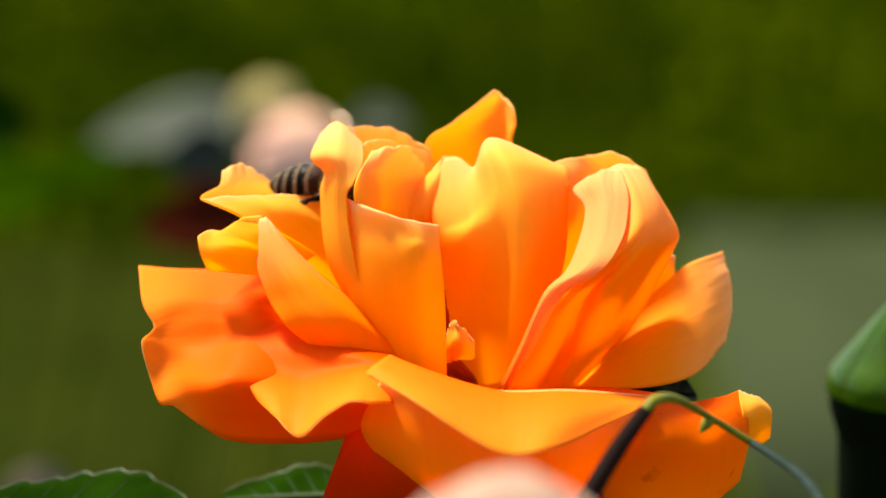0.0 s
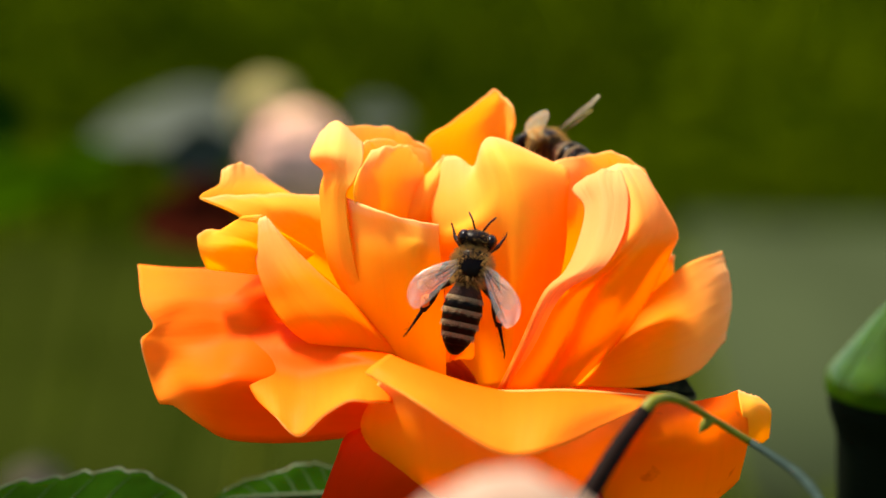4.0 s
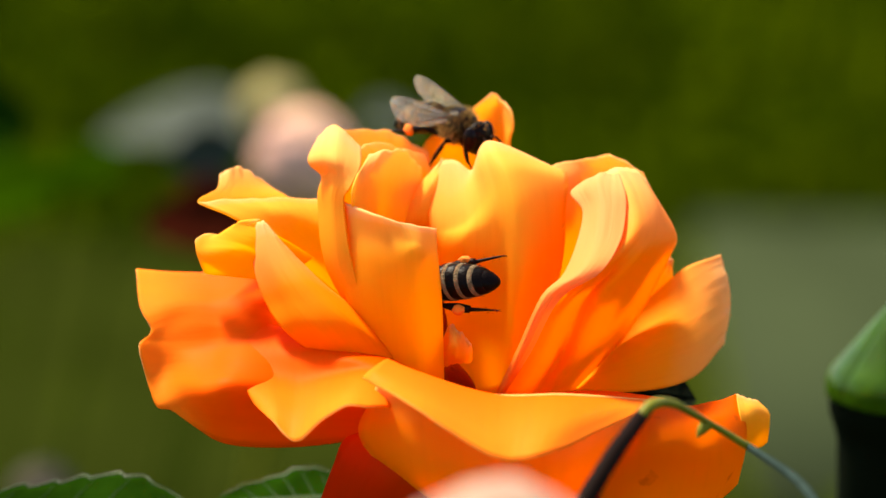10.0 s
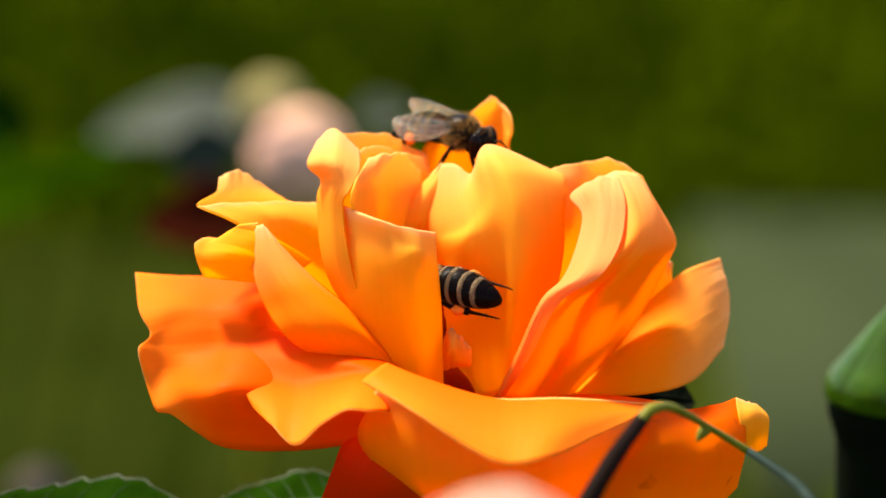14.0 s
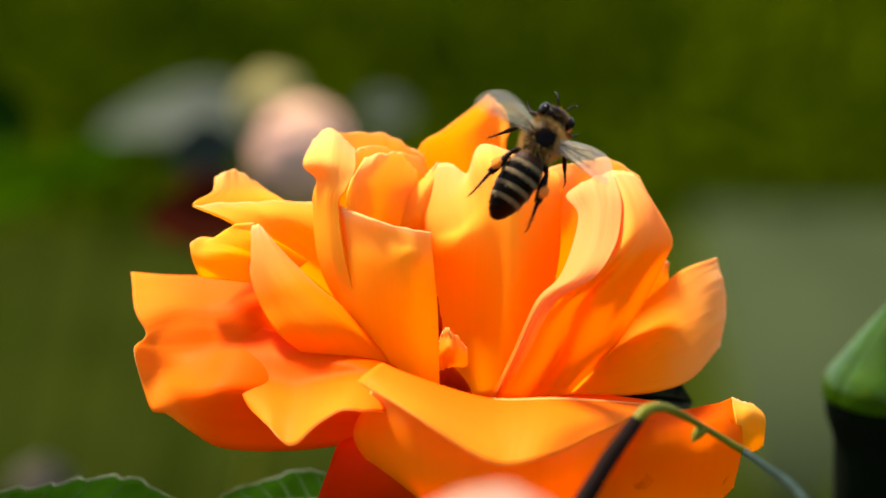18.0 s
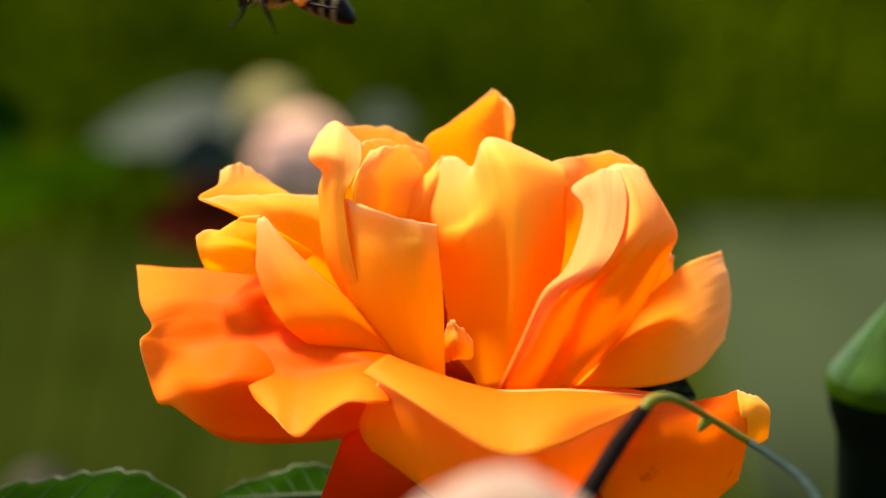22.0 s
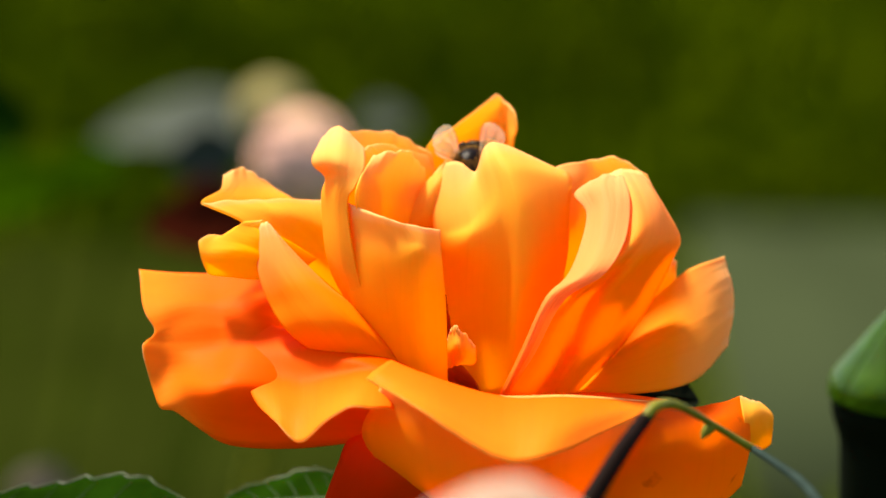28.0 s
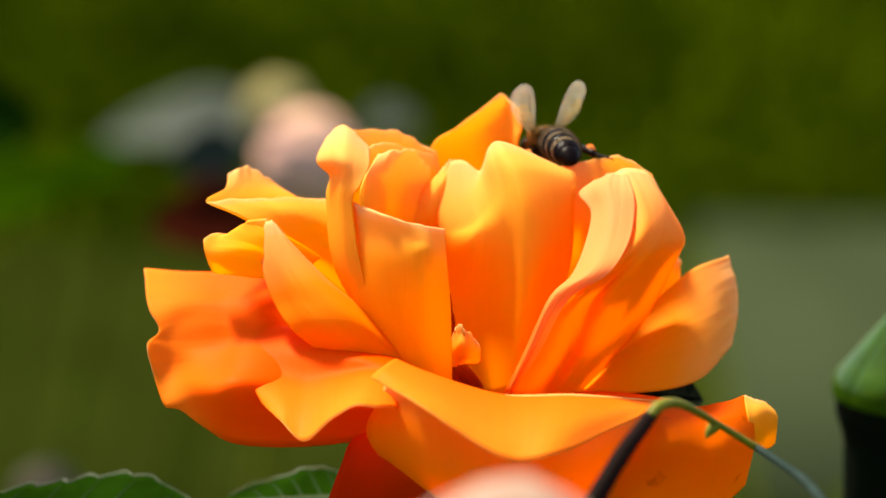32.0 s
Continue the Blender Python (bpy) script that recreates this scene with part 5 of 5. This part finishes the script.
def motions():
    walk(bee_one, [
        (0, stand(-11.8, 7, 6.2, (0.94, -0.34, -0.02), (0, -0.4, 1))),
        (0.2, stand(-13.6, 6, 8, (0.9, 0.1, 0.4), (-0.4, -0.5, 0.9))),
        (0.35, stand(-12.9, 5, 8.2, (0.6, -0.2, 0.6), (-0.6, -0.3, 0.7))),
        (0.6, stand(-11.9, 4, 6.8, (0.3, -0.5, -0.2), (-0.4, -0.2, 0.9))),
        (0.9, stand(-12.7, 4, 5.9, (0.35, -0.5, -0.6), (-0.5, -0.5, 0.6))),
        (1, stand(-12.7, 3, 7, (0.48, -0.83, -0.27), (-0.75, 0.1, 0.5))),
        (1.2, stand(-13, 1, 4.8, (-0.35, -0.5, -0.65), (-0.4, -0.5, 0.7))),
        (1.35, stand(-14, -2, 4.2, (-0.7, -0.3, -0.5), (-0.4, -0.3, 0.8))),
        (1.5, stand(-16.9, -3, 7, (-0.97, -0.15, -0.15), (-0.1, -0.3, 1))),
        (1.6, stand(-21.8, -6, 7.1, (-0.97, -0.1, -0.2), (-0.1, -0.3, 1))),
        (1.7, stand(-25.9, -8, 6.1, (-0.93, -0.1, -0.3), (-0.2, -0.3, 0.9))),
        (1.8, stand(-27.1, -10, 5.5, (-0.85, -0.1, -0.5), (-0.3, -0.3, 0.8))),
        (1.9, stand(-28.3, -12, 4.4, (-0.72, -0.1, -0.7), (-0.5, -0.3, 0.7))),
        (2, stand(-31.7, -14, 3.6, (-0.82, -0.06, -0.56), (-0.45, -0.5, 0.75))),
        (2.1, stand(-32.4, -18, 8.1, (-1, -0.05, 0), (0, -0.3, 1))),
        (2.2, stand(-39.9, -22, 12.4, (-1, 0.1, 0.2), (0.1, -0.2, 1))),
        (2.3, stand(-45.7, -24, 18.5, (-0.6, 0.5, 0.3), (0.1, -0.2, 1))),
        (2.4, stand(-35.1, -26, 23.5, (0.6, 0.5, 0.3), (-0.2, -0.2, 1))),
        (2.5, stand(-21, -26, 26.2, (0.88, 0, 0.4), (-0.3, -0.3, 0.9))),
        (2.6, stand(-15.3, -27, 19.7, (0.82, 0.1, 0.45), (-0.3, -0.4, 0.8))),
        (2.7, stand(-10.9, -28, 12.8, (0.75, 0.3, 0.5), (-0.3, -0.6, 0.7))),
        (2.8, stand(-6.8, -29, 13.4, (0.55, 0.3, 0.7), (-0.2, -0.8, 0.5))),
        (2.9, stand(-2.9, -29, 13.1, (0.4, 0.45, 0.75), (-0.1, -0.9, 0.5))),
        (3, stand(0.8, -26, 9.9, (0.1, 0.98, 0.17), (0, -0.75, 0.6))),
        (3.1, stand(2.8, -26, 8.2, (-0.12, 0.2, 0.95), (0, -1, 0.2))),
        (3.2, stand(2.7, -25, 5.6, (0.2, 0.2, 0.9), (0, -1, 0.2))),
        (3.3, stand(2.3, -24, 2.5, (0.55, 0.2, 0.75), (0.2, -1, 0.2))),
        (3.4, stand(2.5, -23, 2.9, (0.5, 0.25, 0.8), (0.2, -1, 0.3))),
        (3.5, stand(2.9, -22, 3, (0.4, 0.3, 0.85), (0.1, -1, 0.3))),
        (4.5, stand(3.2, -14, 0.3, (0.1, 0.2, 0.95), (0, -1, 0.2))),
        (5.5, stand(2.2, -10, -2.9, (-0.08, 0.1, 0.97), (0, -1, 0.15))),
        (6, stand(2.9, -10.5, -0.9, (-0.02, 0.2, 0.97), (0, -1, 0.15))),
        (6.2, stand(3.5, -10, -2.5, (-0.2, 0.12, 0.95), (0, -1, 0.15))),
        (6.6, stand(3.1, -9.5, -2.5, (-0.62, 0.12, 0.75), (0, -1, 0.15))),
        (7, stand(1.3, -9, -3.2, (-0.88, 0.32, 0.34), (0.15, -0.88, 0.45))),
        (7.3, stand(1.1, -8.5, -2.4, (-0.98, 0.2, 0.05), (0, -1, 0.2))),
        (7.6, stand(0.7, -8, -2.3, (-0.98, 0.2, 0), (0, -1, 0.25))),
        (8, stand(-0.8, -8, -3.4, (-1, 0, -0.1), (0, -0.75, 0.65))),
        (8.5, stand(-1.7, -8, -2.1, (-0.97, 0.15, 0.02), (0, -1, 0.25))),
        (9, stand(-1.8, -8, -2.4, (-0.84, 0.49, -0.22), (0, -0.75, 0.65))),
        (9.6, stand(-1.8, -8, -2.1, (-0.97, 0.15, -0.08), (-0.1, -1, 0.25))),
        (10, stand(-2.6, -8, -2.2, (-0.78, 0.53, -0.34), (0, -0.75, 0.65))),
        (10.5, stand(-2.8, -8, -2.6, (-0.93, 0.2, -0.28), (-0.1, -1, 0.3))),
        (11, stand(-2.9, -8, -1.4, (-0.81, 0.51, -0.3), (0, -0.75, 0.65))),
        (11.5, stand(-4.2, -7, -3.2, (-0.88, 0.3, -0.3), (-0.1, -0.9, 0.4))),
        (12, stand(-4.3, -5.5, -1.5, (-0.66, 0.73, -0.15), (-0.2, -0.75, 0.6))),
        (12.5, stand(-3.1, -5, -3.2, (-0.8, 0.5, 0.03), (-0.3, -0.8, 0.5))),
        (13, stand(-4, -5.5, -2.2, (-0.69, 0.71, -0.12), (-0.2, -0.75, 0.6))),
        (13.3, stand(-3.1, -5, -3.1, (-0.85, 0.45, 0), (-0.3, -0.8, 0.5))),
        (13.6, stand(-4.2, -6, -3, (-0.9, 0.35, 0.05), (-0.2, -0.9, 0.4))),
        (13.9, stand(-2.4, -8, -1.6, (-0.92, 0.25, 0.1), (0, -1, 0.3))),
        (14, stand(-2.1, -8, -0.8, (-0.79, 0.61, -0.07), (0, -0.75, 0.65))),
        (14.2, stand(4.5, -10, -1.8, (-0.8, 0.1, 0.55), (0, -1, 0.2))),
        (14.5, stand(5.4, -11, -2.8, (-0.45, 0.2, 0.85), (-0.2, -1, 0.2))),
        (15.5, stand(4.8, -11, -2.4, (-0.5, 0.3, 0.7), (-0.1, -1, 0.2))),
        (16.5, stand(4.3, -11, -2, (-0.6, 0.45, 0.6), (-0.1, -1, 0.3))),
        (16.8, stand(2.3, -9, -2.6, (-0.82, 0.25, 0.4), (0, -1, 0.2))),
        (17, stand(1.5, -9, -2.9, (-0.78, 0.61, 0.15), (0.3, -0.6, 0.75))),
        (17.1, stand(3.4, -11, -0.4, (-0.65, 0.1, 0.7), (0, -1, 0.2))),
        (17.2, stand(4.9, -13, 3.2, (-0.45, 0.1, 0.88), (0, -1, 0.2))),
        (17.4, stand(4.7, -16, 5.7, (-0.3, 0.1, 0.95), (0, -1, 0.15))),
        (17.6, stand(6.2, -16, 6.6, (0.08, 0.1, 1), (0, -1, 0.1))),
        (17.8, stand(9.2, -17, 11.6, (0.45, 0.1, 0.85), (0, -1, 0.2))),
        (17.9, stand(10.6, -18, 14.4, (0.55, 0.1, 0.8), (0.1, -1, 0.2))),
        (18, stand(11.7, -16, 17, (0.51, 0.42, 0.75), (0.1, -0.95, 0.3))),
        (18.1, stand(11.5, -6, 16.4, (0.1, 0.5, 0.7), (0, -0.6, 0.5))),
        (18.2, stand(10.8, 6, 14.6, (-0.9, 0.2, 0.33), (0.2, -0.3, 0.9))),
        (18.3, stand(10.3, 13, 13.2, (-0.9, 0.2, 0.3), (0.2, -0.2, 0.9))),
        (18.5, stand(10.4, 21, 10.5, (-0.85, 0.2, 0.42), (0.3, -0.2, 0.9))),
        (18.8, stand(11.1, 23, 9.4, (-0.92, 0.1, 0.25), (0.25, -0.2, 1))),
        (19, stand(9.4, 23, 9, (-0.99, 0.14, 0), (0.25, -0.2, 1))),
        (19.3, stand(8.3, 24, 7.7, (-0.93, 0.2, 0.25), (0.25, -0.2, 1))),
        (19.6, stand(3.6, 25, 5, (-0.95, 0.2, 0.15), (0.2, -0.2, 1))),
        (20, stand(0.9, 24, 1.6, (-0.8, 0.5, 0.1), (0.1, -0.2, 1))),
        (20.3, stand(4.7, 26, 5.9, (0.2, 0.5, 0.8), (0, -0.9, 0.3))),
        (20.5, stand(8.3, 27, 9.1, (-0.15, 0.3, 0.9), (0, -1, 0.3))),
        (20.7, stand(9.6, 25, 6.5, (0.1, 0.3, 0.9), (0, -1, 0.3))),
        (21, stand(9.1, 22, 7.4, (0.85, -0.4, 0.25), (0, -0.3, 1))),
        (21.2, stand(11.5, 22, 9.8, (0.3, 0.1, 0.9), (-0.2, 0.9, 0.2))),
        (21.3, stand(13.2, 20, 13.2, (0.32, -0.1, 0.9), (-0.5, 0.8, 0.3))),
        (21.5, stand(17, 18, 44, (0.3, 0.2, 0.9), (-0.5, 0.3, 0.8))),
        (21.7, stand(22, 12, 44, (-0.3, 0.2, 0.8), (0.2, -0.5, 0.7))),
        (21.8, stand(23.6, 5, 30.3, (-0.35, 0.2, 0.9), (0.3, -0.8, 0.3))),
        (21.9, stand(14.5, 0, 30.3, (-0.5, 0.2, 0.8), (0.3, -0.7, 0.4))),
        (21.96, stand(-15.5, -5, 31.3, (-0.93, 0.3, 0.1), (0.1, -0.2, 1))),
        (22, stand(-18.5, -5, 31.3, (-0.93, 0.3, 0.1), (0.1, -0.2, 1))),
        (22.04, stand(-21.5, -5, 31.3, (-0.93, 0.3, 0.1), (0.1, -0.2, 1))),
        (22.1, stand(-40.9, -10, 36.3, (-0.95, 0.1, 0.2), (0.1, -0.2, 1))),
        (23, stand(-900, 600, 80, (-0.8, 0.6, -0.3), (0, -0.2, 1))),
        (24.5, stand(-1500, 1100, -980, (-0.8, 0.6, -0.1), (0, 0, 1))),
        (32, stand(-1500, 1100, -988, (-0.8, 0.6, 0), (0, 0, 1))),
    ])
    walk(bee_two, [
        (0, stand(-10.3, 19, 4.9, (0.1, 0.3, 0.9), (0, -0.9, 0.3))),
        (1, stand(-5.7, 22, 3, (0.8, 0.4, 0), (0, -0.2, 1))),
        (2, stand(5.1, 23, 4, (0.9, 0.2, 0.1), (0, -0.2, 1))),
        (2.5, stand(9.8, 24, 4, (0.8, 0.5, 0.2), (0, -0.3, 1))),
        (2.7, stand(10.1, 22, 5.8, (0.4, 0.8, 0.2), (0, -0.4, 0.9))),
        (2.9, stand(11.5, 21, 5.2, (0.3, 0.9, 0.2), (0, -0.3, 1))),
        (3, stand(11.3, 20, 5.6, (0.78, 0.61, 0.12), (-0.1, -0.3, 1))),
        (3.1, stand(13, 20, 8.5, (0.15, 0.9, 0.15), (-0.2, -0.3, 1))),
        (3.3, stand(12.1, 20, 8.3, (0.1, 0.9, 0.2), (-0.1, -0.3, 1))),
        (3.5, stand(13.3, 20, 8.3, (-0.1, 0.9, 0.2), (0.1, -0.3, 1))),
        (4.5, stand(10.7, 24, 4.4, (-0.8, 0.4, 0), (0, -0.2, 1))),
        (5.5, stand(4.8, 26, 1.2, (-1, 0.1, 0), (0, -0.2, 1))),
        (6.5, stand(-2.5, 24, 3.9, (-0.9, -0.2, 0.1), (0, -0.2, 1))),
        (7, stand(-2.4, 22, 3.9, (0.2, -0.6, 0.5), (0, -0.2, 1))),
        (7.3, stand(-0.9, 20, 10.2, (0.75, -0.5, 0.2), (-0.2, -0.2, 1))),
        (7.5, stand(-1.5, 20, 9.9, (0.8, -0.3, 0.1), (-0.2, -0.2, 1))),
        (7.7, stand(-3.5, 21, 7.6, (0.9, 0.3, -0.2), (0.2, -0.2, 1))),
        (8, stand(-3.7, 22, 4.6, (0.9, 0.3, -0.2), (0.2, -0.2, 1))),
        (8.6, stand(-4.1, 22, 4.9, (0.8, -0.4, 0.2), (-0.1, -0.1, 1))),
        (9, stand(-5.8, 18, 9.9, (0.45, -0.67, 0.59), (0, -0.2, 1))),
        (9.2, stand(-2.2, 14, 11.4, (0.75, -0.55, -0.05), (0, -0.2, 1))),
        (9.3, stand(-0.6, 12, 12.1, (0.78, -0.5, -0.2), (0.2, -0.3, 0.9))),
        (9.6, stand(-0.8, 12, 12, (0.72, -0.55, -0.28), (0.3, -0.3, 0.9))),
        (10, stand(2, 12, 12.2, (0.74, -0.66, -0.12), (0.25, -0.35, 0.9))),
        (10.5, stand(0.5, 12, 11, (0.82, -0.4, -0.1), (0.4, -0.05, 0.8))),
        (11, stand(1.6, 12, 11.1, (0.69, -0.66, -0.3), (0.3, -0.4, 0.85))),
        (11.5, stand(0.3, 12, 11.1, (0.78, -0.4, -0.15), (0.4, -0.05, 0.8))),
        (12, stand(1.4, 12, 12.6, (0.72, -0.69, 0.0), (0.2, -0.3, 0.9))),
        (12.5, stand(1.2, 12, 11.6, (0.9, -0.38, 0.16), (0.25, -0.05, 0.9))),
        (13, stand(1.5, 12, 12.1, (0.85, -0.53, -0.07), (0.2, -0.3, 0.9))),
        (13.3, stand(1.1, 12, 11.8, (0.88, -0.35, 0.08), (0.3, -0.05, 0.9))),
        (13.6, stand(0.7, 12, 12.1, (0.78, -0.35, -0.12), (0.5, -0.05, 0.8))),
        (14, stand(2.4, 12, 11.8, (0.8, -0.58, -0.1), (0.2, -0.3, 0.9))),
        (14.2, stand(0.7, 12, 10.5, (0.82, -0.5, 0.13), (0.2, -0.05, 0.9))),
        (14.5, stand(0.3, 12, 10.4, (0.75, -0.55, -0.05), (0.1, -0.05, 1))),
        (15.5, stand(-2.7, 14, 7.2, (0.3, 0.3, -0.3), (0.3, -0.3, 0.8))),
        (16.5, stand(-1.7, 10, -0.9, (0.5, 0.6, 0.2), (0.1, -0.3, 0.9))),
        (20, stand(-1.4, 10, -2.6, (0.5, 0.6, 0.2), (0.1, -0.3, 0.9))),
        (24, stand(-1, 10, -2.6, (0.5, 0.6, 0.2), (0.1, -0.3, 0.9))),
        (26.5, stand(1.7, 12, 2, (0.3, 0.75, 0.3), (0.1, -0.3, 0.9))),
        (27.5, stand(3.1, 12, 6.4, (0.2, 0.85, 0.45), (-0.1, -0.45, 0.9))),
        (28, stand(3, 11.5, 7.5, (0.2, 0.85, 0.45), (-0.1, -0.45, 0.9))),
        (28.5, stand(1.9, 12.5, 8.6, (0.15, 0.9, -0.1), (0.1, -0.6, 0.8))),
        (28.8, stand(2.5, 12, 6.9, (0.3, 0.8, 0), (0.1, -0.3, 0.9))),
        (29, stand(3.1, 11.5, 6.8, (0.62, 0.62, 0.42), (0, -0.4, 1))),
        (29.5, stand(5.3, 11, 7.3, (0.85, 0.4, 0.2), (0, -0.3, 1))),
        (29.8, stand(7.1, 10.5, 9.5, (0.9, 0.1, 0.35), (-0.2, -0.3, 1))),
        (30, stand(8.2, 10.5, 10.2, (0.92, -0.2, 0.46), (-0.2, -0.35, 0.9))),
        (30.3, stand(10.2, 10.5, 9.9, (0.95, -0.05, 0.1), (0, -0.4, 0.9))),
        (30.6, stand(12.2, 11, 11.3, (0.97, 0.1, 0.12), (0, -0.2, 1))),
        (30.8, stand(12.7, 13, 10.8, (0.6, 0.7, 0.1), (0, -0.3, 1))),
        (31, stand(12.2, 15, 10, (0, 0.97, -0.22), (0, -0.4, 0.9))),
        (31.3, stand(12.3, 14.5, 10, (-0.1, 0.95, -0.05), (0, -0.4, 0.9))),
        (31.6, stand(11.9, 14.5, 9.7, (-0.25, 0.93, -0.08), (0.1, -0.4, 0.9))),
        (32, stand(11.3, 15, 9.4, (-0.27, 0.93, -0.27), (0.1, -0.4, 0.9))),
    ])
    key_limbs(bee_one,
              [(0, 30, 84), (0.1, 25, 55), (0.25, 30, 55), (0.5, 12, 40, -20), (1.1, 8, 32, -40), (1.4, 22, 25, -30), (1.7, 30, 60, -50), (1.95, 18, 72), (2.03, 18, 72), (3.7, 45, 25), (4.5, 30, 10), (5.4, 60, 6, 0, 20, 6, 0), (6.0, 80, 10, -75, 14, 6, -40), (6.3, 75, 10, -70, 14, 6, -40), (6.7, 45, 10, -60, 20, 8, -50),
               (7.0, 26, 8, -55), (7.6, 85, -62), (14.05, 85, -60), (14.3, 18, 6), (14.5, 14, 5), (16.5, 2, 8, -50), (17.05, 2, 8, -50), (17.2, 18, 5), (17.4, 27, 5), (17.7, 25, 5), (18.5, 10, 46, 8), (19.3, 10, 44, 8), (20.1, 30, 25), (20.84, 40, 20), (20.95, 15, 4), (21.03, 15, 4), (22.4, 30, 20), (32, 30, 20)],
              [(2.07, 3.5), (17.9, 18.25), (20.35, 20.75), (21.1, 22.2)],
              [(0, 2.05), (3.5, 7.6), (13.8, 14.5), (16.5, 17.9), (19, 20.2)])
    key_limbs(bee_two,
              [(0, 8, -12), (2.2, 8, -12), (2.5, 30, 50, -40), (3.0, 28, 44, -50), (3.5, 42, 60, -40), (4.6, 30, 10), (5.3, 8, -12), (6.9, 8, -12), (7.3, 28, 50, -30), (7.6, 20, 38, -30), (7.95, 8, -12), (8.6, 6, -12), (9.0, 10, -8),
               (9.3, 45, 45, -35, 30, 40, -45), (9.6, 42, 30, -50, 0, 35, -60), (10, 36, 14, -60, -22, 28, -78), (11, 40, 8, -60, -24, 28, -80), (11.5, 38, 8, -65, -20, 22, -80), (12, 36, 8, -70, -16, 16, -80), (12.5, 22, 6, -65, -20, 20, -80),
               (13, 4, 4, -60, -24, 24, -80), (13.5, 16, 4, -60, -24, 18, -80), (14, 32, 2, -60, -22, 12, -80), (14.5, 45, 35, -45, 0, 30, -60), (16.5, 15, 5), (26.5, 15, 5),
               (27.5, 44, 64, -40, 12, 64, -35), (28, 48, 68, -50, 8, 68, -40), (28.5, 30, 62, -50, 2, 62, -50), (29, -10, 52, -60, -4, 52, -70), (29.5, 0, 30, -55, -8, 30, -72), (30, 8, 24, -50, -12, 24, -75), (30.6, 16, 10, -30), (31, 40, 44), (31.5, 28, 46), (32, 20, 48)],
              [],
              [(0, 3.6), (6.5, 10), (13.5, 14.6), (26.5, 32)])



motions()
